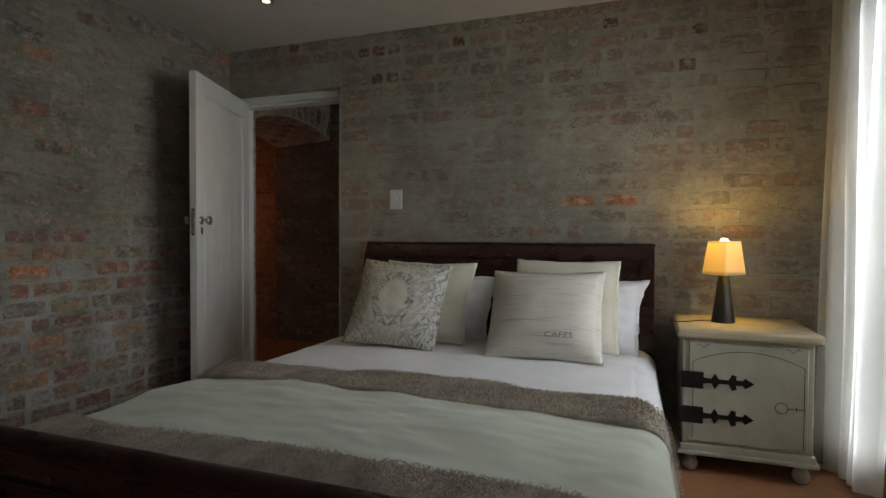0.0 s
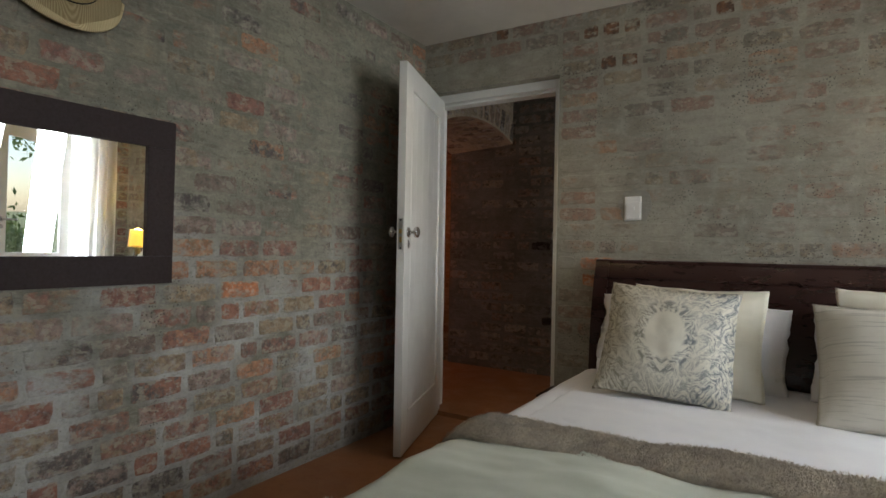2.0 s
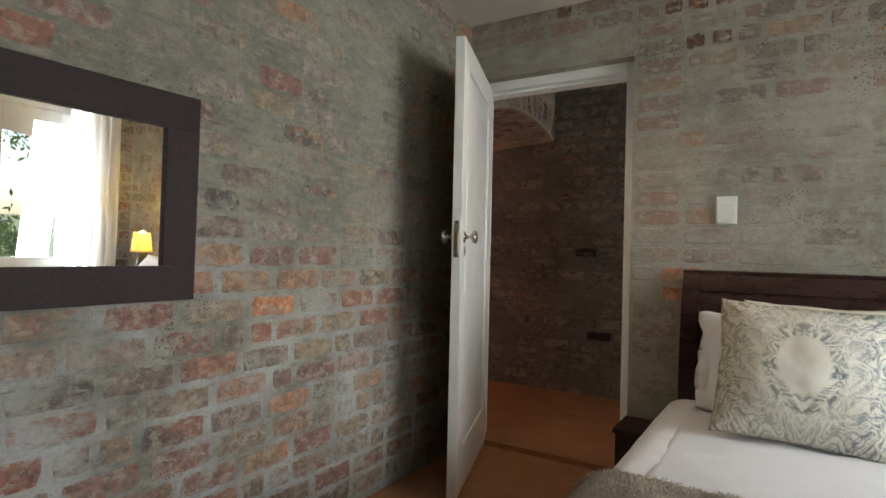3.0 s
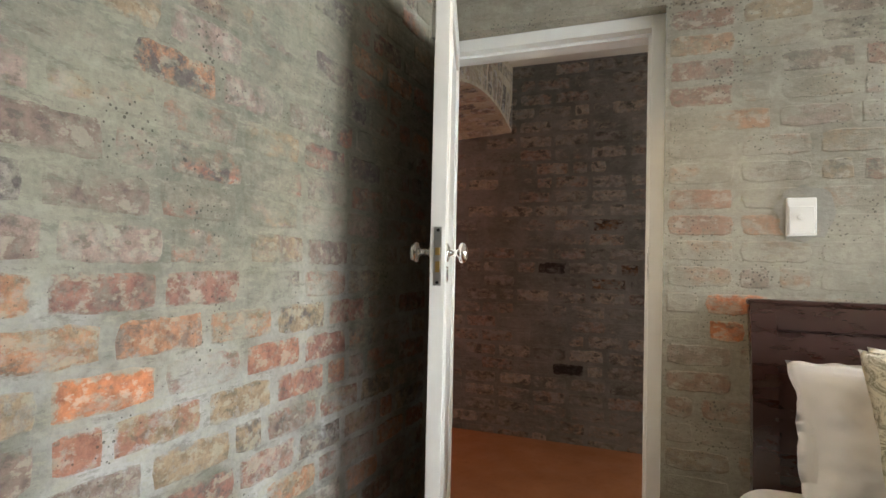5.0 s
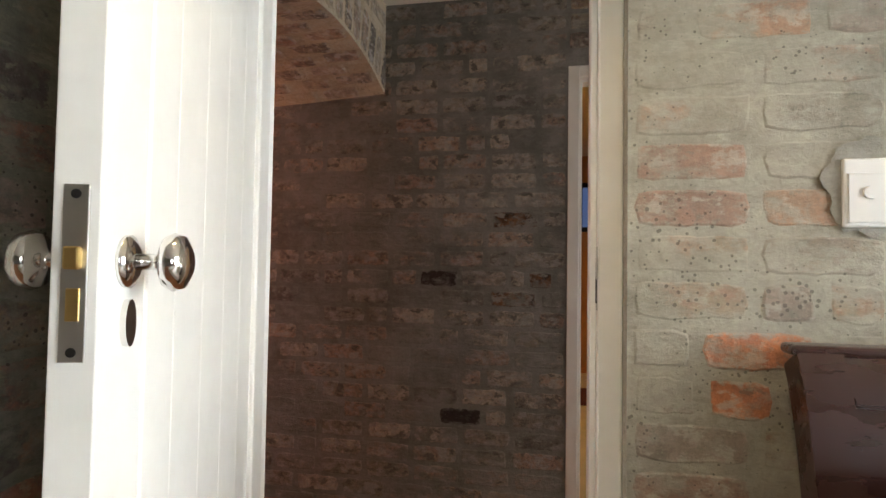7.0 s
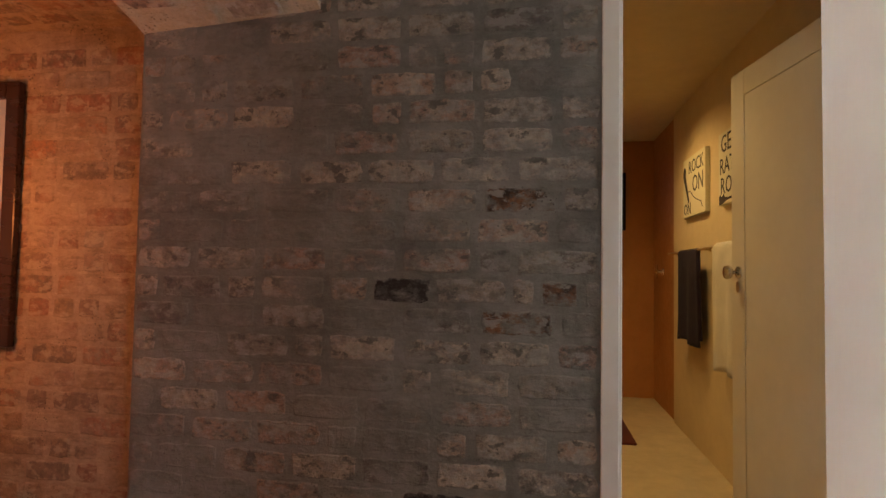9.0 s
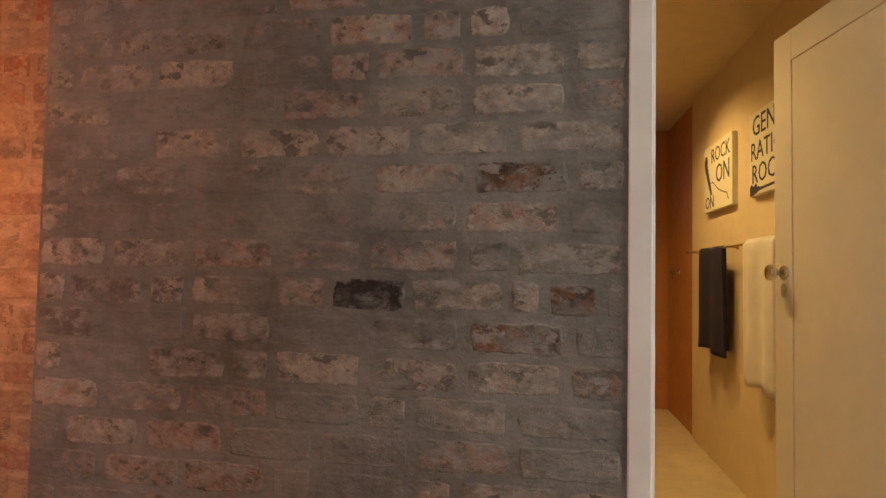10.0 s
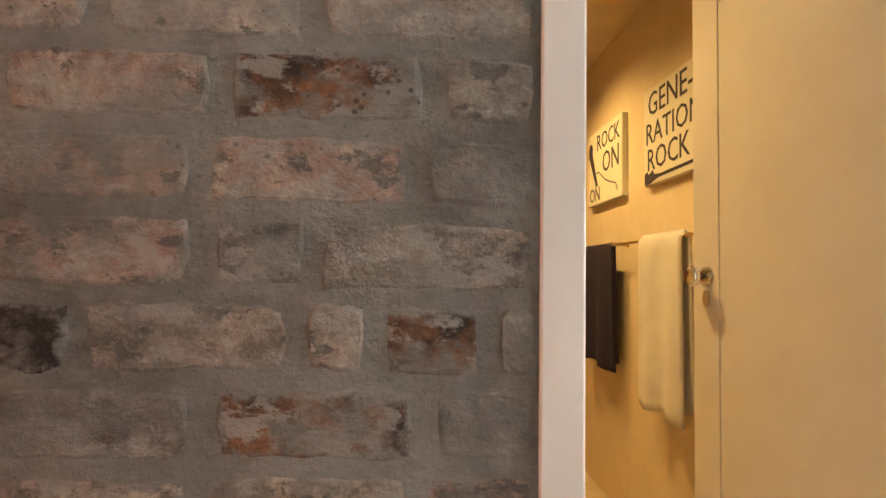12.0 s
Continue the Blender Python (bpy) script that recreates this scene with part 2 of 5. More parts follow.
cream = cloth("cream_cotton", (0.72, 0.69, 0.58), (0.66, 0.62, 0.50))
green = cloth("pale_green_blanket", (0.62, 0.66, 0.56), (0.56, 0.60, 0.50))
curtain_cloth = cloth("curtain_linen", (0.74, 0.71, 0.64), (0.68, 0.65, 0.57))
navy = cloth("navy_towelling", (0.018, 0.012, 0.034), bump=0.8)
navy.node_tree.nodes["Principled BSDF"].inputs["Sheen Weight"].default_value = 0.0
towel_white = cloth("cream_towelling", (0.75, 0.70, 0.58), bump=0.8)


def floor_material():
    m = mat("oxide_floor", (0.35, 0.15, 0.06), 0.45)
    n = Nodes(m)
    p = n.place()
    c = n.mix(n.ramp(n.noise(p, 2.5, 6, 0.7), [(0.3, 0.0), (0.7, 1.0)]), (0.31, 0.14, 0.07), (0.41, 0.20, 0.095))
    n.base(n.mix(n.ramp(n.noise(p, 30, 4), [(0.5, 0.0), (0.8, 0.5)]), c, (0.25, 0.10, 0.05)))
    n.rough(n.ramp(n.noise(p, 6, 4), [(0.3, 0.35), (0.7, 0.6)]))
    n.bump(n.noise(p, 14, 4), 0.1, 0.01)
    return m


def fur_material():
    m = mat("brown_faux_fur", (0.2, 0.15, 0.12), 0.9)
    n = Nodes(m)
    p = n.place((1, 0.5, 1))
    c = n.mix(n.ramp(n.noise(p, 14, 6, 0.75), [(0.35, 0.0), (0.65, 1.0)]), (0.44, 0.34, 0.24), (0.86, 0.75, 0.58))
    n.base(n.mix(n.ramp(n.noise(n.place((1, 0.3, 1)), 90, 4), [(0.55, 0.0), (0.8, 0.4)]), c, (0.20, 0.14, 0.09)))
    n.bump(n.noise(n.place((1, 0.35, 1)), 160, 4, 0.8), 1.0, 0.02)
    n.shader.inputs["Sheen Weight"].default_value = 0.5
    return m


floor_oxide, fur = floor_material(), fur_material()

# ---- helpers for meshes ----


def from_bm(name, bm, material, parent=None, label="", kind="", smooth=False):
    me = bpy.data.meshes.new(name)
    bmesh.ops.recalc_face_normals(bm, faces=bm.faces)
    bm.to_mesh(me)
    bm.free()
    for mt in material if isinstance(material, (list, tuple)) else [material]:
        me.materials.append(mt)
    if smooth:
        me.shade_smooth()
    ob = new(name, me)
    if parent is not None:
        ob.parent = parent
    return tagged(ob, label=label, kind=kind)


def thing(name, label, category, m=None, group=""):
    ob = new(name)
    ob.empty_display_size = 0.1
    if m is not None:
        ob.matrix_world = m
    return tagged(ob, label, category, group)


def add_box(bm, lo, hi, bevel=0.0, seg=2):
    vs = [bm.verts.new((x, y, z)) for x in (lo[0], hi[0]) for y in (lo[1], hi[1]) for z in (lo[2], hi[2])]
    faces = [bm.faces.new([vs[i] for i in q]) for q in ((0, 1, 3, 2), (4, 6, 7, 5), (0, 4, 5, 1), (2, 3, 7, 6), (0, 2, 6, 4), (1, 5, 7, 3))]
    if bevel:
        bmesh.ops.bevel(bm, geom=list({e for f in faces for e in f.edges}), offset=bevel, segments=seg, affect="EDGES", profile=0.5)
    return bm


def box(lo, hi, bevel=0.0, seg=2):
    return add_box(bmesh.new(), lo, hi, bevel, seg)


def boxes(items, bevel=0.0):
    bm = bmesh.new()
    for lo, hi in items:
        b2 = box(lo, hi, bevel)
        me = bpy.data.meshes.new("tmp")
        b2.to_mesh(me)
        b2.free()
        bm.from_mesh(me)
        bpy.data.meshes.remove(me)
    return bm


def lathe(profile, seg=32, m=None):
    """A turned body from (radius, height) pairs, round z."""
    bm = bmesh.new()
    rings = []
    for r, z in profile:
        rings.append([bm.verts.new((r * math.cos(a), r * math.sin(a), z)) for a in (2 * math.pi * i / seg for i in range(seg))])
    for a, b in zip(rings, rings[1:]):
        for i in range(seg):
            j = (i + 1) % seg
            bm.faces.new((a[i], a[j], b[j], b[i]))
    for ring in (rings[0], rings[-1]):
        if profile[0][0] > 1e-4:
            bm.faces.new(ring if ring is rings[-1] else ring[::-1])
    if m is not None:
        bmesh.ops.transform(bm, matrix=m, verts=bm.verts)
    return bm


def extrude_outline(points, depth, axis="x", at=0.0, bevel=0.0):
    """A plate from a closed outline in the two other axes, depth thick along axis."""
    bm = bmesh.new()

    def v(p, d):
        return {"x": (at + d, p[0], p[1]), "y": (p[0], at + d, p[1]), "z": (p[0], p[1], at + d)}[axis]
    a = [bm.verts.new(v(p, 0)) for p in points]
    b = [bm.verts.new(v(p, depth)) for p in points]
    bm.faces.new(a)
    bm.faces.new(b[::-1])
    for i in range(len(points)):
        j = (i + 1) % len(points)
        bm.faces.new((a[i], b[i], b[j], a[j]))
    if bevel:
        bmesh.ops.bevel(bm, geom=[e for e in bm.edges], offset=bevel, segments=2, affect="EDGES")
    return bm


# ---- structure ----
CEIL, HALL_CEIL = 2.40, 2.43
WALL_X, WALL_Y, HALL_Y, EAST_X, SOUTH_Y = -2.85, 3.29, 4.70, 1.05, -1.7
DOOR_L, DOOR_R, DOOR_TOP = -2.848, -1.935, 2.08
WALL_T, RECESS = 0.22, 0.07
BATH_L, BATH_R, BATH_TOP = -2.015, -1.15, 2.085
ARCH_X, ARCH_X2, PIER_Y, SAG = -2.88, -3.50, 3.61, 0.045


def slab(name, lo, hi, material):
    return from_bm(name, box(lo, hi), material, kind="structure")


floor = slab("floor", (WALL_X - 0.2, SOUTH_Y - 0.2, -0.1), (EAST_X + 0.2, WALL_Y + 0.05, 0), floor_oxide)
slab("floor_hall", (-5.2, WALL_Y + 0.05, -0.1), (EAST_X, HALL_Y + 0.05, 0.03), floor_oxide)
slab("ceiling", (WALL_X - 0.2, SOUTH_Y - 0.2, CEIL), (EAST_X + 0.2, WALL_Y + 0.05, CEIL + 0.1), plaster_white)
slab("ceiling_hall", (-5.2, WALL_Y + 0.052, HALL_CEIL), (EAST_X, HALL_Y + 0.4, HALL_CEIL + 0.1), plaster_hall)
wall_west = slab("wall_west", (WALL_X - 0.2, SOUTH_Y, 0), (WALL_X, WALL_Y + WALL_T - 0.002, CEIL), mortar_left)
wall_north = from_bm("wall_north", boxes([
    ((WALL_X, WALL_Y, DOOR_TOP), (DOOR_R, WALL_Y + WALL_T, CEIL)),
    ((DOOR_R, WALL_Y, 0), (EAST_X, WALL_Y + WALL_T, CEIL))]), mortar_bed, kind="structure")
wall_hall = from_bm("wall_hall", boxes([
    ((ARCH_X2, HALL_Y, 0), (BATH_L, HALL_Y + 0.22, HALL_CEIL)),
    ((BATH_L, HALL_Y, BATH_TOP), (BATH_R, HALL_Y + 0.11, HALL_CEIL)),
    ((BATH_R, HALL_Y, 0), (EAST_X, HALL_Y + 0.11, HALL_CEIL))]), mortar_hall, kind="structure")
slab("wall_hall_east", (EAST_X - 0.1, WALL_Y + WALL_T, 0), (EAST_X, HALL_Y, HALL_CEIL), plaster_white)
wall_far = slab("wall_far_room", (-5.2, HALL_Y + 0.28, 0), (ARCH_X2, HALL_Y + 0.4, HALL_CEIL), mortar_far)
slab("wall_far_room_west", (-5.3, 2.6, 0), (-5.2, HALL_Y + 0.4, HALL_CEIL), plaster_white)
slab("wall_far_room_south", (-5.2, 2.6, 0), (WALL_X - 0.2, 2.7, HALL_CEIL), plaster_white)
slab("floor_far_room", (-5.2, 2.6, -0.1), (WALL_X - 0.2, WALL_Y + 0.05, 0.03), floor_oxide)
slab("ceiling_far_room", (-5.2, 2.6, HALL_CEIL), (WALL_X - 0.2, WALL_Y + 0.05, HALL_CEIL + 0.1), plaster_white)
lintel_far = slab("lintel_far_room", (-5.2, 4.05, 2.125), (ARCH_X2 - 0.002, HALL_Y + 0.28, HALL_CEIL), mortar_far)
slab("wall_south", (WALL_X, SOUTH_Y - 0.2, 0), (EAST_X, SOUTH_Y, CEIL), mortar_left)
GL_Y0, GL_Y1, GL_TOP = 1.55, 2.815, 2.10
# The opening from y -0.85 to 0.25 is for the added, unseen window.
wall_east = from_bm("wall_east", boxes([
    ((EAST_X, SOUTH_Y, 0), (EAST_X + 0.2, -0.85, CEIL)), ((EAST_X, 0.25, 0), (EAST_X + 0.2, GL_Y0, CEIL)),
    ((EAST_X, -0.85, 0), (EAST_X + 0.2, 0.25, 0.9)), ((EAST_X, -0.85, 2.05), (EAST_X + 0.2, 0.25, CEIL)), ((EAST_X, GL_Y1, 0), (EAST_X + 0.2, WALL_Y, CEIL)),
    ((EAST_X, GL_Y0, GL_TOP), (EAST_X + 0.2, GL_Y1, CEIL))]), mortar_bed, kind="structure")


def arch_wall():
    """The hall's cross wall with its segmental arch."""
    y0, y1, zs, rise = PIER_Y, HALL_Y, 1.998, 0.095
    half = (y1 - y0) / 2
    r = (half * half + rise * rise) / (2 * rise)
    a0 = math.asin(half / r)
    curve = []
    for i in range(17):
        a = -a0 + 2 * a0 * i / 16
        curve.append(((y0 + y1) / 2 + r * math.sin(a), zs + rise - r + r * math.cos(a)))
    bm = bmesh.new()
    low = [[bm.verts.new((xx, y, z - drop)) for y, z in curve] for xx, drop in ((ARCH_X, 0.0), (ARCH_X2, SAG))]
    top = [[bm.verts.new((xx, y, HALL_CEIL)) for y, z in curve] for xx in (ARCH_X, ARCH_X2)]
    for i in range(16):
        bm.faces.new((low[0][i], low[0][i + 1], top[0][i + 1], top[0][i]))
        bm.faces.new((low[1][i], top[1][i], top[1][i + 1], low[1][i + 1]))
        bm.faces.new((low[0][i], low[1][i], low[1][i + 1], low[0][i + 1]))
        bm.faces.new((top[0][i], top[0][i + 1], top[1][i + 1], top[1][i]))
    ob = from_bm("wall_arch", bm, mortar_arch_lit, kind="structure")
    return ob, curve


mortar_arch_lit = masonry("mortar_arch_lit", 0, mortar=True, **ARCH_LIT)
brick_arch_lit = masonry("brick_arch_lit", 0.40, colors=HALL, **ARCH_LIT)
wall_arch, ARCH = arch_wall()
wall_pier = slab("wall_pier", (ARCH_X2, WALL_Y + WALL_T, 0), (ARCH_X, PIER_Y, HALL_CEIL), mortar_arch_lit)

# Unseen slabs, added to keep direct sun out of the room.
slab("porch_wall", (EAST_X + 0.2, 1.33, -0.12), (2.07, 1.53, 2.5), mortar_bed)
slab("sun_block_roof", (EAST_X + 0.2, -1.6, 2.5), (3.7, 1.53, 2.6), plaster_white)

# bathroom shell
slab("floor_bathroom", (-3.4, HALL_Y + 0.05, -0.1), (BATH_R + 0.3, 8.7, 0.031), painted("bathroom_floor_screed", (0.62, 0.52, 0.34), 0.5, 0.12))
slab("ceiling_bathroom", (-3.4, HALL_Y + 0.4, HALL_CEIL), (BATH_R + 0.3, 8.7, HALL_CEIL + 0.1), plaster_yellow)
slab("wall_bathroom_east", (-1.13, HALL_Y + 0.11, 0.0), (-0.93, 7.66, HALL_CEIL), plaster_yellow)
slab("wall_shower_east", (-1.11, 7.66, 0.0), (-0.93, 8.55, HALL_CEIL), plaster_brown)
slab("wall_bathroom_north", (-3.4, 8.5, 0.0), (-1.11, 8.65, HALL_CEIL), plaster_brown)
slab("wall_bathroom_west", (-3.4, HALL_Y + 0.22, 0.0), (-3.3, 8.5, HALL_CEIL), plaster_yellow)
slab("wall_bathroom_south", (-3.3, HALL_Y + 0.22, 0.0), (BATH_L - 0.06, HALL_Y + 0.25, HALL_CEIL), plaster_yellow)


def frame_parts(name, x0, x1, top, y0, y1, w, material, wl=None):
    """A door frame: two jambs, a head and a stop bead."""
    wl = wl or w
    bm = boxes([((x0, y0, 0.0), (x0 + wl, y1, top)), ((x1 - w, y0, 0.0), (x1, y1, top)),
                ((x0 + wl, y0, top - w), (x1 - w, y1, top)),
                ((x0 + wl, y0 + 0.045, 0.0), (x0 + wl + 0.014, y1 - 0.01, top - w)),
                ((x1 - w - 0.014, y0 + 0.045, 0.0), (x1 - w, y1 - 0.01, top - w)),
                ((x0 + wl, y0 + 0.045, top - w - 0.014), (x1 - w, y1 - 0.01, top - w))], 0.003)
    return from_bm(name, bm, material, kind="structure")


door_frame = frame_parts("door_frame", DOOR_L, DOOR_R, DOOR_TOP, WALL_Y + RECESS, WALL_Y + WALL_T - 0.01, 0.05, paint_frame, 0.032)
bath_frame = frame_parts("bathroom_door_frame", BATH_L, BATH_R, BATH_TOP, HALL_Y - 0.006, HALL_Y + 0.118, 0.05, paint_frame)

# ---- outdoors ----


def ground_sheet():
    bm = bmesh.new()
    bmesh.ops.create_grid(bm, x_segments=4, y_segments=4, size=400)
    bmesh.ops.translate(bm, vec=(0, 0, -0.12), verts=bm.verts)
    m = mat("lawn", (0.07, 0.11, 0.035), 0.95)
    n = Nodes(m)
    n.base(n.mix(n.ramp(n.noise(n.place(), 3, 6, 0.7), [(0.35, 0.0), (0.7, 1.0)]), (0.06, 0.10, 0.03), (0.16, 0.17, 0.08)))
    return from_bm("ground", bm, m, kind="structure")


ground_sheet()
leaf_mat = mat("leaves", (0.10, 0.16, 0.045), 0.6)
ln = Nodes(leaf_mat)
ln.base(ln.ramp(ln.node("NewGeometry").outputs["Random Per Island"], [(0.0, (0.06, 0.11, 0.025)), (1.0, (0.20, 0.28, 0.09))]))
bark = mat("bark", (0.12, 0.09, 0.07), 0.9)


def leaf_crown(name, centre, radii, count, size, parent, seed):
    rng = random.Random(seed)
    verts, faces = [], []
    blobs = [[c + rng.uniform(-0.6, 0.6) * r for c, r in zip(centre, radii)] for _ in range(14)]
    for _ in range(count):
        b = rng.choice(blobs)
        p = Vector([q + rng.gauss(0, 0.22) * r for q, r in zip(b, radii)])
        if p.z < -0.12:
            continue
        e = Euler([rng.uniform(0, 6.3) for _ in range(3)]).to_matrix()
        s = size * rng.uniform(0.6, 1.3)
        i = len(verts)
        verts += [p + e @ Vector(v) * s for v in ((-1, 0, 0), (0, -0.4, 0.1), (1, 0, 0), (0, 0.4, 0.1))]
        faces.append((i, i + 1, i + 2, i + 3))
    me = bpy.data.meshes.new(name)
    me.from_pydata(verts, [], faces)
    me.materials.append(leaf_mat)
    ob = new(name, me)
    ob.parent = parent
    return ob


def garden_tree(x, y, h, spread, seed, count):
    t = thing("tree", "leafy green garden tree standing on the lawn outside the door", "tree", group="garden trees")
    bm = bmesh.new()
    rng = random.Random(seed)
    segs = [((x, y, -0.12), (x + 0.1, y, h * 0.55), 0.11, 0.07)]
    for _ in range(7):
        a = rng.uniform(0, 6.28)
        segs.append(((x + 0.1, y, h * rng.uniform(0.35, 0.55)), (x + spread * 0.7 * math.cos(a), y + spread * 0.7 * math.sin(a), h * rng.uniform(0.6, 0.95)), 0.045, 0.015))
    for a, b, r0, r1 in segs:
        a, b = Vector(a), Vector(b)
        g = bmesh.ops.create_cone(bm, segments=8, radius1=r0, radius2=r1, depth=(b - a).length, cap_ends=True)
        bmesh.ops.transform(bm, verts=g["verts"], matrix=Matrix.Translation((a + b) / 2) @ (b - a).to_track_quat("Z", "Y").to_matrix().to_4x4())
    from_bm("trunk", bm, bark, t)
    leaf_crown("crown", (x, y, h * 0.72), (spread, spread, h * 0.33), count, 0.075, t, seed)


# This first tree is unseen, added to break the sun into dapples.
garden_tree(3.6, 0.0, 5.2, 1.7, 3, 1900)
garden_tree(9.0, 6.8, 5.0, 2.2, 5, 2600)
bush = thing("bush", "rounded green shrub on the lawn outside the door", "bush")
leaf_crown("foliage", (4.6, 3.45, 0.5), (0.55, 0.5, 0.8), 4500, 0.05, bush, 9)

# ---- glazed double door ----


def glazed_leaf(name, y0, y1, handle_y, meet):
    t = thing(name, "white painted wooden garden door with an arched glass pane", "door", group="double garden door")
    x0, x1, s = EAST_X + 0.03, EAST_X + 0.075, 0.085
    za, zt = 0.80, 1.835
    bm = boxes([((x0, y0, 0.02), (x1, y0 + s, GL_TOP - 0.05)), ((x0, y1 - s, 0.02), (x1, y1, GL_TOP - 0.05)),
                ((x0, y0 + s, 0.02), (x1, y1 - s, 0.2)), ((x0, y0 + s, 0.67), (x1, y1 - s, za))], 0.004)
    from_bm("leaf_frame", bm, paint_frame, t)
    ya, yb, rise = y0 + s, y1 - s, 0.10
    arch = [(ya + (yb - ya) * i / 14, zt - rise * (i / 14 if meet < 0 else 1 - i / 14) ** 2) for i in range(15)]
    from_bm("arched_rail", extrude_outline([(y0 + s, GL_TOP - 0.05)] + arch + [(y1 - s, GL_TOP - 0.05)], x1 - x0, "x", x0), paint_frame, t)
    from_bm("lower_panel", box((x0 + 0.012, y0 + s, 0.2), (x1 - 0.012, y1 - s, 0.67), 0.002), paint_frame, t)
    g = from_bm("pane", box((x0 + 0.018, y0 + s - 0.005, za - 0.005), (x0 + 0.023, y1 - s + 0.005, zt + 0.02)), glass, t)
    g.visible_shadow = False
    h = from_bm("handle", lathe([(0.0, 0), (0.022, 0), (0.022, 0.008), (0.009, 0.012), (0.009, 0.05), (0.0, 0.052)], 16, pose(x0, handle_y, 1.095, 0, -90, 0)), steel, t, "brushed steel lever handle", smooth=True)
    from_bm("lever", box((x0 - 0.055, handle_y - 0.008, 1.087), (x0 - 0.04, handle_y + 0.11, 1.103), 0.005), steel, h)
    from_bm("keyhole_cover", lathe([(0.0, 0), (0.02, 0), (0.02, 0.006), (0.0, 0.007)], 16, pose(x0, handle_y, 1.03, 0, -90, 0)), steel, t)


glazed_leaf("garden_door", 2.185, 2.775, 2.228, -1)
glazed_leaf("garden_door", 1.591, 2.181, 1.64, 1)
# Unseen window, added to go with the fill lamp.
added_win_frame = from_bm("added_window_frame", boxes([((EAST_X + 0.05, -0.85, 0.9), (EAST_X + 0.1, -0.80, 2.05)), ((EAST_X + 0.05, 0.20, 0.9), (EAST_X + 0.1, 0.25, 2.05)), ((EAST_X + 0.05, -0.325, 0.95), (EAST_X + 0.1, -0.275, 2.0)),
                                      ((EAST_X + 0.05, -0.80, 0.9), (EAST_X + 0.1, 0.20, 0.95)), ((EAST_X + 0.05, -0.80, 2.0), (EAST_X + 0.1, 0.20, 2.05))], 0.004), paint_frame, kind="structure")
for ya in (-0.80, -0.275):
    from_bm("pane", box((EAST_X + 0.07, ya, 0.95), (EAST_X + 0.075, ya + 0.475, 2.0)), glass, added_win_frame).visible_shadow = False
from_bm("garden_door_frame", boxes([((EAST_X - 0.01, GL_Y0, 0), (EAST_X + 0.1, GL_Y0 + 0.038, GL_TOP)), ((EAST_X - 0.01, GL_Y1 - 0.038, 0), (EAST_X + 0.1, GL_Y1, GL_TOP)),
                                   ((EAST_X - 0.01, GL_Y0 + 0.038, GL_TOP - 0.045), (EAST_X + 0.1, GL_Y1 - 0.038, GL_TOP))], 0.004), paint_frame, kind="structure")


def curtain():
    t = thing("curtain", "long cream linen curtain drawn beside the garden door", "curtain")
    rng = random.Random(4)
    ys = np.linspace(2.68, 3.04, 150)
    bm = bmesh.new()
    rows = []
    for zi in range(26):
        z = 0.03 + 2.2 * zi / 25
        row = []
        for y in ys:
            u = (y - 2.68) / 0.36
            amp = 0.030 + 0.012 * math.sin(z * 1.7 + 8 * u)
            x = 0.905 - 0.095 * u - 0.03 * (1 - z / 2.2) + amp * math.sin(2 * math.pi * 5 * u + 0.5 * math.sin(3 * z) * (1 - z / 2.3)) + 0.008 * math.sin(23 * u + z)
            row.append(bm.verts.new((x, y + 0.01 * math.sin(2 * math.pi * 5 * u + 1.2), z)))
        rows.append(row)
    for a, b in zip(rows, rows[1:]):
        for i in range(len(ys) - 1):
            bm.faces.new((a[i], a[i + 1], b[i + 1], b[i]))
    from_bm("drape", bm, curtain_mat, t, smooth=True)
    rod = thing("curtain_rod", "thin metal curtain rod above the garden door", "curtain rod")
    from_bm("pole", lathe([(0.012, -1.0), (0.012, 1.0)], 12, pose(0.86, 2.27, 2.24, 90, 0, 0)), steel, rod, smooth=True)
    for y in (1.3, 3.2):
        from_bm("bracket", box((0.845, y, 2.232), (EAST_X, y + 0.012, 2.248), 0.002), steel, rod)


curtain_mat = cloth("translucent_linen", (0.86, 0.86, 0.83), (0.82, 0.81, 0.77))
cn = Nodes(curtain_mat)
tr = cn.node("BsdfTranslucent", Color=(0.94, 0.94, 0.91, 1))
mx = cn.node("MixShader", Fac=0.6)
cn.put(cn.shader.outputs[0], mx.inputs[1])
cn.put(tr.outputs[0], mx.inputs[2])
cn.put(mx.outputs[0], curtain_mat.node_tree.nodes["Material Output"].inputs["Surface"])
curtain()

# ---- bedroom door ----


def knob_parts(parent, x, z, y0, sign, material):
    """A knob on a rose and a keyhole cover, on the face at y0."""
    m = pose(x, y0, z, -90 * sign, 0, 0)
    from_bm("rose", lathe([(0.0, 0), (0.027, 0), (0.027, 0.004), (0.016, 0.010), (0.0, 0.011)], 28, m), material, parent, smooth=True)
    from_bm("knob", lathe([(0.009, 0.008), (0.008, 0.028), (0.012, 0.034), (0.026, 0.038), (0.030, 0.046), (0.027, 0.056), (0.014, 0.062), (0.0, 0.063)], 28, m), material, parent, smooth=True)
    k = [(x + 0.013 * math.cos(a), z - 0.062 + 0.024 * math.sin(a)) for a in (2 * math.pi * i / 20 for i in range(20))]
    from_bm("keyhole_cover", extrude_outline(k, 0.006, "y", y0 if sign > 0 else y0 - 0.006), material, parent, smooth=False)


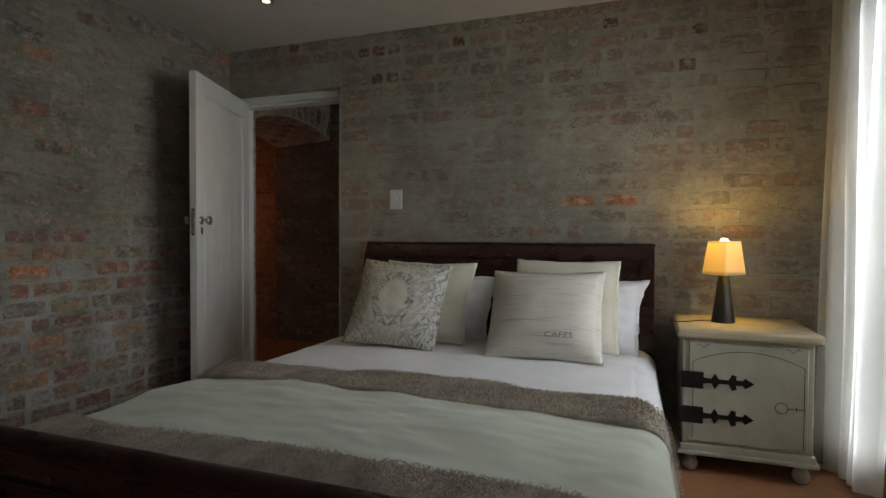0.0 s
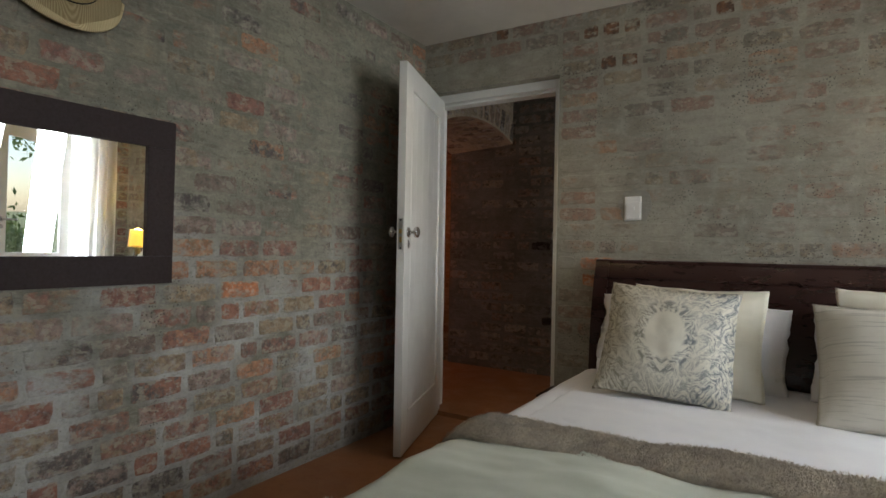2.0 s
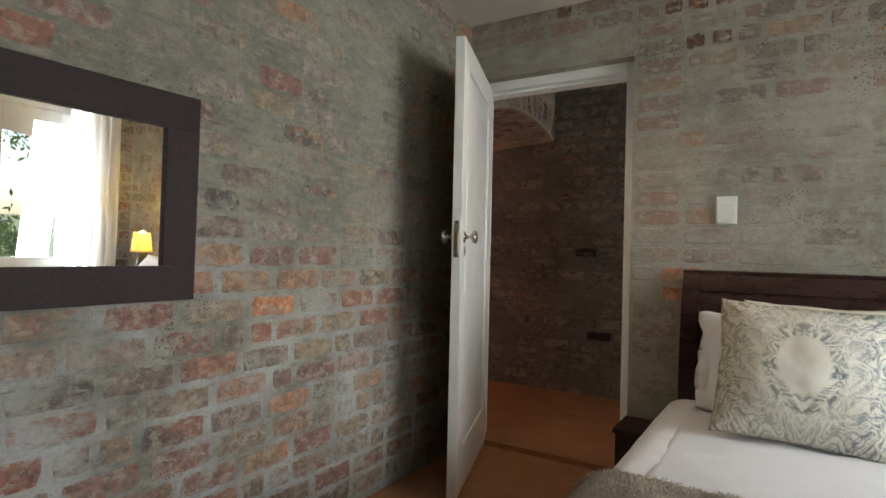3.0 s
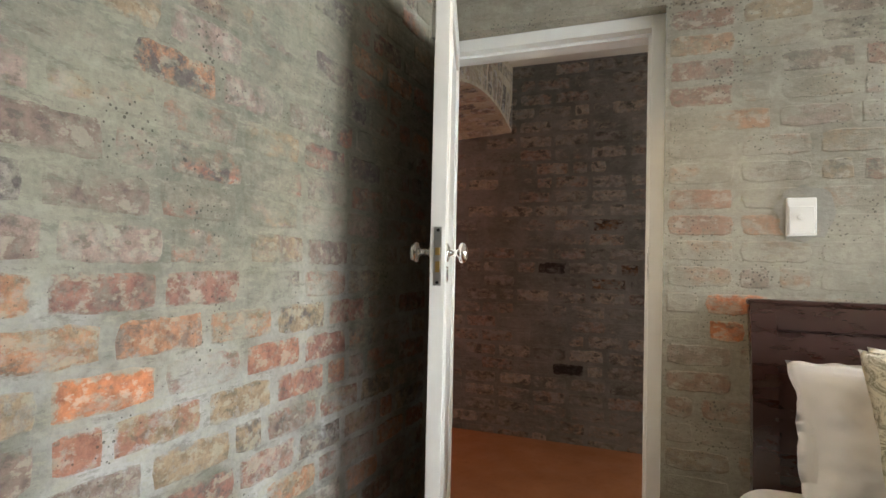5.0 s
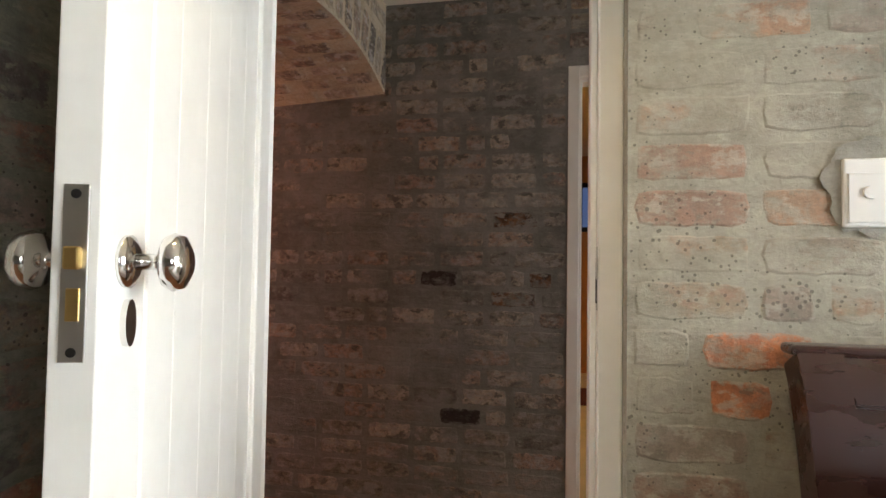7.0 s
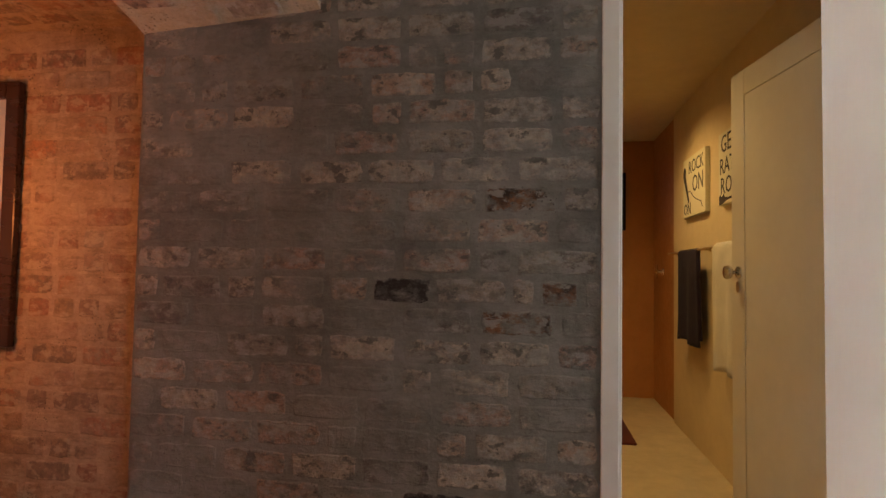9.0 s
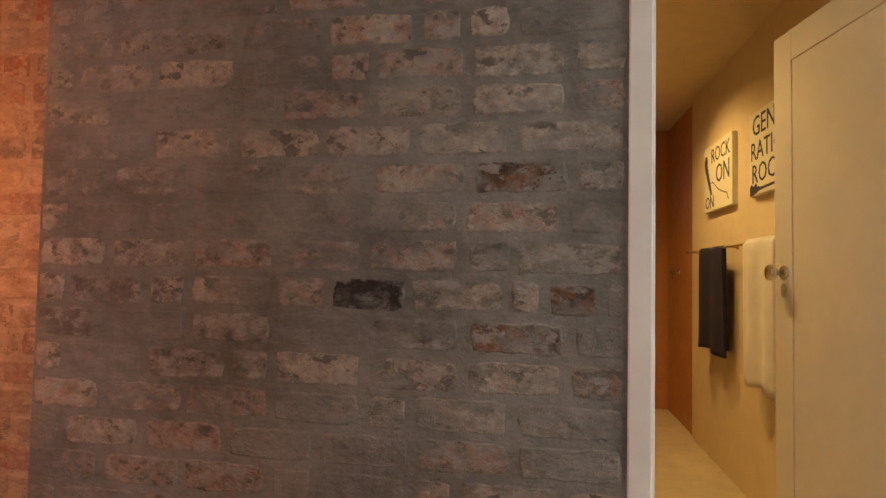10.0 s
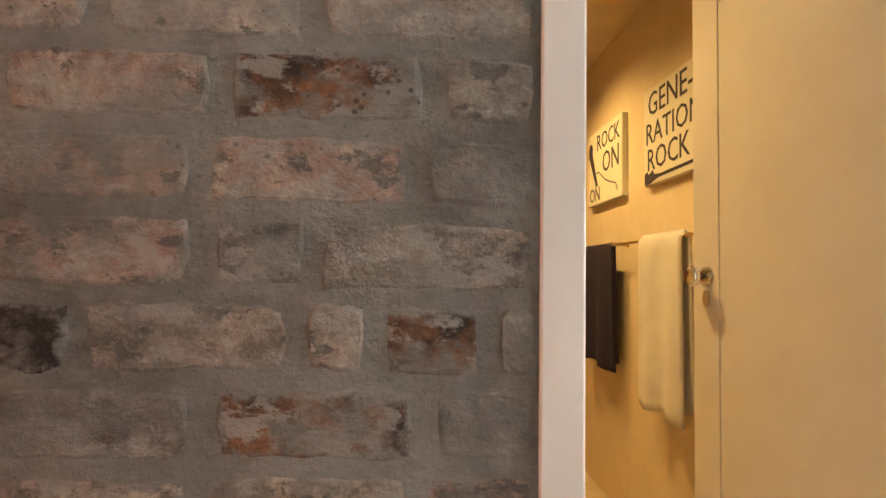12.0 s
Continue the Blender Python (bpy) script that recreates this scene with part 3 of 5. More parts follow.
def door_leaf(name, label, m, width, height, thick, material, metal, panelled=True):
    t = thing(name, label, "door", m)
    h = thick / 2
    st, top, bot = 0.105, 0.11, 0.20
    bm = boxes([((0, -h, 0), (st, h, height)), ((width - st, -h, 0), (width, h, height)),
                ((st, -h, height - top), (width - st, h, height)), ((st, -h, 0), (width - st, h, bot))], 0.002)
    leaf = from_bm("leaf", bm, material, t)
    bead = boxes([((st, -h - 0.002, bot), (st + 0.014, h + 0.002, height - top)), ((width - st - 0.014, -h - 0.002, bot), (width - st, h + 0.002, height - top)),
                  ((st + 0.014, -h - 0.002, height - top - 0.014), (width - st - 0.014, h + 0.002, height - top)),
                  ((st + 0.014, -h - 0.002, bot), (width - st - 0.014, h + 0.002, bot + 0.014))], 0.004)
    if panelled:
        from_bm("moulding", bead, material, t)
    n = 5 if panelled else 1
    inset = 0.009 if panelled else 0.003
    pw = (width - 2 * st) / n
    for i in range(n):
        from_bm("board", box((st + i * pw + 0.0004, -h + inset, bot), (st + (i + 1) * pw - 0.0004, h - inset, height - top), 0.0014), material, t)
    knob_parts(t, width - 0.058, 1.155, h, 1, metal)
    knob_parts(t, width - 0.058, 1.155, -h, -1, metal)
    plate = from_bm("lock_plate", box((width - 0.001, -0.011, 1.063), (width + 0.0018, 0.011, 1.225), 0.0006), steel, t)
    from_bm("latch", box((width, -0.007, 1.147), (width + 0.009, 0.007, 1.168), 0.002), brass, plate)
    from_bm("bolt", box((width, -0.006, 1.10), (width + 0.003, 0.006, 1.13), 0.001), brass, plate)
    for z in (1.072, 1.216):
        from_bm("screw", lathe([(0.0045, 0), (0.0045, 0.0025), (0.0, 0.003)], 10, pose(width, 0, z, 0, 90, 0)), iron, plate)
    for z in (0.25, 1.0, 1.75):
        from_bm("hinge", lathe([(0.007, -0.05), (0.007, 0.05)], 10, pose(-0.004, -h - 0.002, z)), steel, t)
    return t


HINGE, LATCH = Vector((-2.775, 3.375)), Vector((-2.505, 2.580))
d = LATCH - HINGE
door_leaf("bedroom_door", "white painted panelled door standing open into the bedroom beside the brick wall",
          pose(HINGE.x, HINGE.y, 0.012, 0, 0, math.degrees(math.atan2(d.y, d.x))), d.length, 2.03, 0.042, paint_door, chrome)
bh, bl = Vector((-1.205, 4.83)), Vector((-1.335, 5.66))
d = bl - bh
door_leaf("bathroom_door", "cream painted panelled door standing open into the bathroom",
          pose(bh.x, bh.y, 0.035, 0, 0, math.degrees(math.atan2(d.y, d.x))), d.length, 2.015, 0.042, paint_bath_door, chrome, False)
strike = thing("strike_plate", "small steel strike plate in the white door jamb", "strike plate", pose(DOOR_R - 0.05, RECESS, 0))
from_bm("plate", box((-0.0015, WALL_Y + 0.008, 1.08), (0.0, WALL_Y + 0.036, 1.215), 0.0005), steel, strike)
from_bm("lip", box((-0.004, WALL_Y - 0.010, 1.146), (-0.0005, WALL_Y + 0.010, 1.192), 0.0012), steel, strike)
# Raised black block; its colour stands for the shade inside the latch hole.
from_bm("latch_hole_shade", box((-0.003, WALL_Y + 0.013, 1.095), (-0.0014, WALL_Y + 0.029, 1.182)), black, strike)

# ---- bed ----
BX0, BX1 = -1.675, 0.045
bed = thing("bed", "dark mahogany sleigh bed made up with white and pale green bedding", "bed", pose((BX0 + BX1) / 2, 2.0, 0))


def put_under(ob, parent):
    ob.parent = parent
    ob.matrix_parent_inverse = parent.matrix_world.inverted() if parent.parent is None else Matrix()
    return ob


def bed_part(name, bm, material, label="", smooth=False):
    bmesh.ops.translate(bm, vec=(-(BX0 + BX1) / 2, -2.0, 0), verts=bm.verts)
    return from_bm(name, bm, material, bed, label, smooth=smooth)


def band(path, thick):
    """An outline round a curved centre line: (y, z) points and a thickness."""
    left, right = [], []
    for i, p in enumerate(path):
        a, b = Vector(path[max(0, i - 1)]), Vector(path[min(len(path) - 1, i + 1)])
        t = (b - a).normalized()
        nrm = Vector((-t.y, t.x)) * thick / 2
        left.append(tuple(Vector(p) + nrm))
        right.append(tuple(Vector(p) - nrm))
    return left + right[::-1]


def smooth_path(points, n=6):
    out = []
    pts = [points[0], *points, points[-1]]
    for i in range(1, len(pts) - 2):
        for k in range(n):
            t = k / n
            p0, p1, p2, p3 = (Vector(q) for q in pts[i - 1:i + 3])
            out.append(tuple(0.5 * ((2 * p1) + (-p0 + p2) * t + (2 * p0 - 5 * p1 + 4 * p2 - p3) * t * t + (-p0 + 3 * p1 - 3 * p2 + p3) * t ** 3)))
    out.append(tuple(points[-1]))
    return out


HEAD = smooth_path([(3.10, 0.0), (3.105, 0.35), (3.12, 0.65), (3.15, 0.84), (3.185, 0.96), (3.215, 1.022)])
FOOT = smooth_path([(1.00, 0.0), (1.0, 0.25), (0.985, 0.40), (0.945, 0.51), (0.90, 0.585)])
for path, nm in ((HEAD, "headboard"), (FOOT, "footboard")):
    for x in (BX0, BX1 - 0.07):
        bed_part(nm + "_post", extrude_outline(band(path, 0.062), 0.07, "x", x, 0.004), mahogany)
    inner = [p for p in path if p[1] > 0.2]
    bed_part(nm + "_panel", extrude_outline(band(inner, 0.03), BX1 - BX0 - 0.14, "x", BX0 + 0.07), mahogany)
    y, z = path[-1]
    roll = lathe([(0.0, 0), (0.03, 0), (0.036, 0.006), (0.036, 0.016), (0.03, 0.03), (0.03, BX1 - BX0 - 0.03), (0.036, BX1 - BX0 - 0.016), (0.036, BX1 - BX0 - 0.006), (0.03, BX1 - BX0), (0.0, BX1 - BX0)], 24, pose(BX0, y - 0.008, z, 0, 90, 0))
    if nm == "headboard":
        roll.free()
        bed_part("headboard_rail", extrude_outline(band([p for p in path if p[1] > 0.93] + [(y + 0.006, z + 0.006)], 0.052), BX1 - BX0 - 0.142, "x", BX0 + 0.071, 0.004), mahogany)
        bed_part("headboard_cap", box((BX0 - 0.006, y - 0.030, z + 0.002), (BX1 + 0.006, y + 0.032, z + 0.022), 0.009, 3), mahogany)
    else:
        bed_part("footboard_roll", roll, mahogany, smooth=True)
    if nm == "footboard":
        for xe in (BX0 - 0.004, BX1 - 0.056):
            bed_part("scroll_end", lathe([(0.0, 0), (0.024, 0.0), (0.034, 0.006), (0.037, 0.03), (0.034, 0.054), (0.024, 0.06), (0.0, 0.06)], 24, pose(xe, y - 0.014, z + 0.008, 0, 90, 0)), mahogany, smooth=True)
    k = [i for i, p in enumerate(path) if p[1] > 0.44][0]
    y, z = path[k]
    if nm == "footboard":
        bed_part("footboard_moulding", box((BX0 + 0.07, y - 0.026, z - 0.008), (BX1 - 0.07, y - 0.012, z + 0.006), 0.004), mahogany)
for x in (-1.12, -0.8, -0.5):
    pth = [p for p in HEAD if 0.25 < p[1] < 0.85]
    bed_part("headboard_stile", extrude_outline(band([(p[0] - 0.018, p[1]) for p in pth], 0.012), 0.07, "x", x - 0.035, 0.003), mahogany)
for x in (BX0 + 0.01, BX1 - 0.04):
    bed_part("side_rail", box((x, 1.02, 0.16), (x + 0.03, 3.1, 0.34), 0.005), mahogany)
mattress = thing("mattress", "thick mattress under the bedding", "mattress")
from_bm("core", box((BX0 + 0.05, 1.04, 0.24), (BX1 - 0.05, 3.06, 0.50), 0.05, 4), sheet, mattress, smooth=True)


def cover(name, label, category, material, y0, y1, off, drop, seed, ny=60, wrinkle=0.006, edge=0.0, thick=0.008, fold=0.0, left=0.02):
    """A bedcover laid across the mattress and hanging down both sides."""
    t = thing(name, label, category)
    bm = bmesh.new()
    xl, xr, top, rad = BX0 - 0.005 - off - left, BX1 + 0.015 + off, 0.494 + off, 0.10
    path = []
    for i in range(11):
        path.append((xr + 0.03 * (1 - i / 10), drop + (top - rad - drop) * i / 10))
    for i in range(1, 9):
        a = math.pi / 2 * i / 9
        path.append((xr - rad + rad * math.cos(a), top - rad + rad * math.sin(a)))
    for i in range(61):
        u = i / 60
        path.append((xr - rad - (xr - xl - 2 * rad) * u, top + 0.016 * math.sin(math.pi * u)))
    for i in range(1, 9):
        a = math.pi / 2 * (1 - i / 9)
        path.append((xl + rad - rad * math.cos(a), top - rad + rad * math.sin(a)))
    for i in range(11):
        path.append((xl - 0.004 * i / 10, drop + (top - rad - drop) * (1 - i / 10)))
    bm.normal_update()
    grid = []
    for j in range(ny + 1):
        v = j / ny
        row = []
        for i, (x, z) in enumerate(path):
            wob = edge * (noise.noise(Vector((x * 3, seed, z * 3))) * (1 - v) + noise.noise(Vector((x * 3, seed + 7, z * 3))) * v)
            y = y0 + (y1 - y0) * v + wob
            nn = noise.fractal(Vector((x * 3.2, y * 4.5, z * 3 + seed)), 0.9, 2.0, 4)
            hang = max(0.0, (top - rad - z) / 0.2)
            ripple = 0.014 * hang * math.sin(y * 21 + 2 * math.sin(y * 5 + seed))
            puff = fold * math.sin(math.pi * v) ** 0.6 if fold else 0.0
            side = 1 if x > (xl + xr) / 2 else -1
            row.append(bm.verts.new((x + side * (ripple + hang * 0.01), y, z + wrinkle * nn + puff * (1 - min(1, hang)))))
        grid.append(row)
    for a, b in zip(grid, grid[1:]):
        for i in range(len(path) - 1):
            bm.faces.new((a[i], a[i + 1], b[i + 1], b[i]))
    if material is fur:
        bm.normal_update()
        rng = random.Random(seed)
        quads = [(f.calc_center_median(), f.normal.copy(), f.calc_area()) for f in bm.faces]
        quads = [q for q in quads if q[0].z > top - 0.25]
        tv, tf = [], []
        total = sum(q[2] for q in quads)
        for cc, nn, area in quads:
            nn = nn if nn.z > 0 or abs(nn.x) > 0.8 else -nn
            if (nn.x > 0) != (cc.x > (xl + xr) / 2) and abs(nn.x) > 0.8:
                nn = -nn
            for _ in range(int(26000 * area / total + rng.random())):
                r = math.sqrt(area) * 0.8
                p = cc + Vector((rng.uniform(-r, r), rng.uniform(-r, r), 0))
                clump = noise.noise(p * 14)
                lean = Vector((0.6 * clump + rng.uniform(-0.4, 0.4), -0.5 + 0.8 * noise.noise(p * 9 + Vector((5, 0, 0))) + rng.uniform(-0.4, 0.4), 0))
                tip = p + (nn + lean).normalized() * rng.uniform(0.004, 0.0095)
                s = Vector((rng.uniform(-1, 1), rng.uniform(-1, 1), 0)).normalized() * 0.0016
                i = len(tv)
                tv += [p - s, p + s, tip]
                tf.append((i, i + 1, i + 2))
        me = bpy.data.meshes.new("pile")
        me.from_pydata(tv, [], tf)
        me.materials.append(fur)
        pile = new("pile", me)
        pile.parent = t
        tagged(pile, kind="stuff")
    ob = from_bm("cloth", bm, material, t, smooth=True)
    mod = ob.modifiers.new("cloth", "SOLIDIFY")
    mod.thickness, mod.offset = thick, -1
    return t


cover("duvet", "white cotton duvet laid smooth over the bed", "duvet", sheet, 1.3, 3.06, 0.0, 0.12, 1, 80, 0.007, left=0.055)
cover("blanket", "pale green quilted blanket spread over the foot half of the bed", "blanket", green, 1.04, 1.82, 0.016, 0.10, 2, 60, 0.015, 0.01, left=0.055)
cover("fur_runner", "brown faux fur runner folded across the bed", "runner", fur, 1.77, 2.035, 0.018, 0.12, 3, 20, 0.012, 0.035, 0.02, 0.012, left=0.06)
cover("fur_throw", "brown faux fur throw folded over the foot of the bed", "throw", fur, 0.975, 1.20, 0.026, 0.12, 4, 16, 0.012, 0.03, 0.02, 0.01, left=0.04)


def pillow(name, label, category, material, m, w, h, t, seed, flange=0.0, wrinkle=0.010, group="", piping=None):
    ob = thing(name, label, category, m, group)
    bm = bmesh.new()
    n = 40
    sides = []
    for s in (-1, 1):
        g = []
        for j in range(n + 1):
            row = []
            for i in range(n + 1):
                u, v = 2 * i / n - 1, 2 * j / n - 1
                x = w / 2 * u * (1 - 0.055 * (1 - v * v))
                z = h / 2 * v * (1 - 0.055 * (1 - u * u))
                fu, fv = min(1.0, abs(u) * (1 + flange)), min(1.0, abs(v) * (1 + flange))
                puff = ((1 - fu ** 2.6) * (1 - fv ** 2.6)) ** 0.55
                nn = (noise.fractal(Vector((x * 9 + seed, z * 7, seed * 1.7)), 0.8, 2.0, 4) + 0.5 * abs(noise.noise(Vector((x * 14 + z * 6, z * 11 - x * 4, seed))))) * wrinkle
                y = s * (t / 2 * puff + 0.002 + nn * (0.25 + puff) * 0.8) if 0 < i < n and 0 < j < n else nn * 0.35
                row.append(bm.verts.new((x + (0.6 * nn if abs(u) == 1 else 0), y, z + (0.6 * nn if abs(v) == 1 else 0))))
            g.append(row)
        for a, b in zip(g, g[1:]):
            for i in range(n):
                bm.faces.new((a[i], a[i + 1], b[i + 1], b[i]))
        sides.append(g)
    bmesh.ops.remove_doubles(bm, verts=bm.verts, dist=1e-5)
    from_bm("case", bm, material, ob, smooth=True)
    return ob


def damask_material():
    m = mat("damask", (0.6, 0.58, 0.5), 0.9)
    n = Nodes(m)
    xyz = n.node("SeparateXYZ", Vector=n.local())
    ax = n.math("ABSOLUTE", xyz.outputs["X"])
    v = n.node("CombineXYZ", X=ax, Z=xyz.outputs["Z"]).outputs[0]
    warp = n.noise(v, 7, 2)
    v2 = n.node("CombineXYZ", X=n.math("ADD", ax, n.math("MULTIPLY", warp, 0.25)), Z=n.math("ADD", xyz.outputs["Z"], n.math("MULTIPLY", warp, 0.3))).outputs[0]
    leafy = n.ramp(n.noise(v2, 42, 7, 0.85), [(0.47, 0.0), (0.55, 1.0)])
    r = n.math("SQRT", n.math("ADD", n.math("POWER", n.math("MULTIPLY", ax, 1.35), 2.0), n.math("POWER", xyz.outputs["Z"], 2.0)))
    ring = n.ramp(r, [(0.0, 0.12), (0.04, 0.12), (0.055, 0.05), (0.095, 0.05), (0.11, 1.0), (0.145, 1.0), (0.165, 0.45), (0.3, 1.0)])
    side = n.ramp(n.math("ADD", xyz.outputs["X"], 0.5), [(0.35, (0.27, 0.25, 0.19)), (0.62, (0.15, 0.17, 0.19))])
    c = n.mix(n.math("MULTIPLY", leafy, ring), (0.68, 0.65, 0.55), side)
    n.base(c)
    n.bump(n.noise(n.local(), 300, 2), 0.2, 0.003)
    return m


def striped_material():
    m = mat("slub_linen", (0.64, 0.61, 0.53), 0.9)
    n = Nodes(m)
    lines = n.noise(n.local((1.5, 1, 42)), 3.0, 3, 0.6)
    c = n.mix(n.ramp(lines, [(0.56, 0.0), (0.64, 0.7)]), (0.68, 0.65, 0.57), (0.40, 0.38, 0.33))
    n.base(n.mix(n.ramp(n.noise(n.local(), 9, 4), [(0.4, 0.0), (0.7, 0.5)]), c, (0.56, 0.53, 0.45)))
    n.bump(lines, 0.5, 0.006)
    return m


damask, slub = damask_material(), striped_material()
pillow("pillow", "white cotton pillow leaning on the headboard", "pillow", sheet, pose(-1.20, 2.99, 0.675, -27, 2, 3), 0.80, 0.42, 0.16, 1, 0.14, 0.028, group="bed pillows")
pillow("pillow", "white cotton pillow leaning on the headboard", "pillow", sheet, pose(-0.37, 2.97, 0.68, -30, 2, -2), 0.74, 0.42, 0.16, 2, 0.10, 0.030, group="bed pillows")
pillow("pillow", "cream quilted pillow with a flat flanged edge beside the headboard", "pillow", cream, pose(-1.155, 2.86, 0.722, -30, 1, 2), 0.54, 0.49, 0.10, 3, 0.10, group="bed pillows")
pillow("pillow", "cream quilted pillow with a flat flanged edge beside the headboard", "pillow", cream, pose(-0.387, 2.875, 0.735, -29, 0, 0), 0.55, 0.51, 0.10, 4, 0.10, group="bed pillows")
pillow("cushion", "square cushion with a grey floral damask print", "cushion", damask, pose(-1.235, 2.695, 0.722, -31, 3, 3), 0.515, 0.50, 0.17, 5, 0.06)
cafe = pillow("cushion", "square cream linen cushion with fine ribs and printed words", "cushion", slub, pose(-0.455, 2.69, 0.703, -32, -1, 0), 0.56, 0.48, 0.18, 16, 0.06, 0.004)
ink = mat("faded_ink", (0.25, 0.23, 0.20), 0.9)


def text(words, size, m, material, parent, name="lettering", extrude=0.0008, shear=0.0):
    cu = bpy.data.curves.new(name, "FONT")
    cu.body, cu.size, cu.extrude, cu.shear, cu.align_x = words, size, extrude, shear, "CENTER"
    cu.resolution_u = 2
    tmp = bpy.data.objects.new("tmp", cu)
    scene.collection.objects.link(tmp)
    me = bpy.data.meshes.new_from_object(tmp.evaluated_get(bpy.context.evaluated_depsgraph_get()))
    bpy.data.objects.remove(tmp)
    me.name = name
    me.materials.clear()
    me.materials.append(material)
    ob = new(name, me)
    ob.parent = parent
    ob.matrix_basis = m
    return ob


text("CAFES", 0.047, pose(0.085, -0.0915, -0.150, 72, 0, 0), ink, cafe)

# ---- bedside cabinet and lamp ----
cab = thing("bedside_cabinet", "cream painted bedside cabinet with black iron strap hinges beside the bed", "bedside cabinet", pose(0.43, 3.03, 0))
CW, CD = 0.27, 0.255
cream_paint = painted("aged_cream_paint", (0.48, 0.465, 0.36), 0.5, 0.16)
cp = Nodes(cream_paint)
old = cream_paint.node_tree.nodes["Principled BSDF"].inputs["Base Color"].links[0].from_socket
worn = cp.ramp(cp.noise(cp.place((1.0, 1.0, 0.45)), 26, 8, 0.8), [(0.63, 0.0), (0.68, 0.85)])
grime = cp.ramp(cp.noise(cp.place((1.0, 1.0, 0.6)), 9, 5, 0.7), [(0.5, 0.0), (0.75, 0.6)])
cp.base(cp.mix(worn, cp.mix(grime, old, (0.34, 0.33, 0.24)), (0.16, 0.11, 0.06)))
groove = mat("dark_groove", (0.06, 0.04, 0.025), 0.8)
from_bm("carcass", box((-CW + 0.01, -CD + 0.01, 0.12), (CW - 0.01, CD, 0.615), 0.006), cream_paint, cab)
from_bm("top_board", box((-CW - 0.02, -CD - 0.02, 0.618), (CW + 0.02, CD + 0.01, 0.662), 0.014, 3), painted("worn_cream_top", (0.50, 0.42, 0.27), 0.45, 0.16), cab)
from_bm("plinth", boxes([((-CW, -CD - 0.004, 0.10), (CW, CD, 0.135)), ((-CW - 0.012, -CD - 0.014, 0.085), (CW + 0.012, CD, 0.105))], 0.006), cream_paint, cab)
cdoor = from_bm("door", box((-CW + 0.035, -CD - 0.004, 0.15), (CW - 0.035, -CD + 0.012, 0.60), 0.003), cream_paint, cab)
arch_pts = [(-CW + 0.05 + (2 * CW - 0.1) * i / 20, 0.515 + 0.055 * (1 - (i / 10 - 1) ** 2)) for i in range(21)]
from_bm("arched_groove", extrude_outline(band([(x, z) for x, z in [(-CW + 0.05, 0.16)] + arch_pts + [(CW - 0.05, 0.16)]], 0.003), 0.001, "y", -CD - 0.0048), groove, cdoor)
for z in (0.43, 0.27):
    pts = [(0, 0.038), (0.075, 0.038), (0.075, 0.014), (0.10, 0.010), (0.112, 0.036), (0.124, 0.010), (0.155, 0.010), (0.165, 0.036), (0.18, 0.030), (0.178, 0.012), (0.20, 0.010), (0.207, 0.024), (0.235, 0.0)]
    out = pts + [(x, -y) for x, y in reversed(pts[:-1])]
    h = from_bm("strap_hinge", extrude_outline([(-CW - 0.002 + x * 1.28, z + y) for x, y in out], 0.004, "y", -CD - 0.0085), iron, cdoor, "black wrought iron strap hinge")
    for x, y in ((0.015, 0.026), (0.015, -0.026), (0.06, 0.026), (0.06, -0.026)):
        from_bm("rivet", lathe([(0.0045, 0), (0.003, 0.002), (0, 0.0025)], 8, pose(-CW + x * 1.28, -CD - 0.0085, z + y, 90, 0, 0)), iron, h)
ring = [(0.135 + 0.024 * math.cos(a), 0.335 + 0.024 * math.sin(a)) for a in (2 * math.pi * i / 24 for i in range(25))]
from_bm("carved_ring", extrude_outline(band(ring, 0.003), 0.001, "y", -CD - 0.0048), groove, cdoor)
for sgn in (-1, 1):
    sq = [(sgn * (0.205 - 0.055 * k / 10), 0.587 + 0.008 * math.sin(k * 0.9)) for k in range(11)]
    from_bm("carved_scroll", extrude_outline(band(sq, 0.0025), 0.001, "y", -CD - 0.0048), groove, cdoor)
from_bm("carved_arrow", boxes([((0.16, -CD - 0.0056, 0.334), (0.225, -CD - 0.0044, 0.338)), ((0.19, -CD - 0.0056, 0.325), (0.193, -CD - 0.0044, 0.347))]), groove, cdoor)
for x in (-CW + 0.045, CW - 0.045):
    for y in (-CD + 0.05, CD - 0.05):
        from_bm("bun_foot", lathe([(0.0, 0), (0.022, 0.0), (0.034, 0.018), (0.036, 0.036), (0.028, 0.056), (0.020, 0.064), (0.03, 0.074), (0.03, 0.086), (0, 0.086)], 24, pose(x, y, 0)), cream_paint, cab, smooth=True)

dark_table = thing("bedside_table", "dark stained wooden bedside table beside the bed and doorway", "bedside table", pose(-1.825, 3.16, -0.045))
from_bm("tabletop", box((-0.115, -0.12, 0.345), (0.10, 0.12, 0.368), 0.004), wenge, dark_table)
from_bm("carcass", box((-0.105, -0.11, 0.09), (0.09, 0.115, 0.344), 0.003), wenge, dark_table)
for x in (-0.085, 0.07):
    for y in (-0.09, 0.095):
        from_bm("leg", box((x - 0.018, y - 0.018, 0.045), (x + 0.018, y + 0.018, 0.089), 0.002), wenge, dark_table)

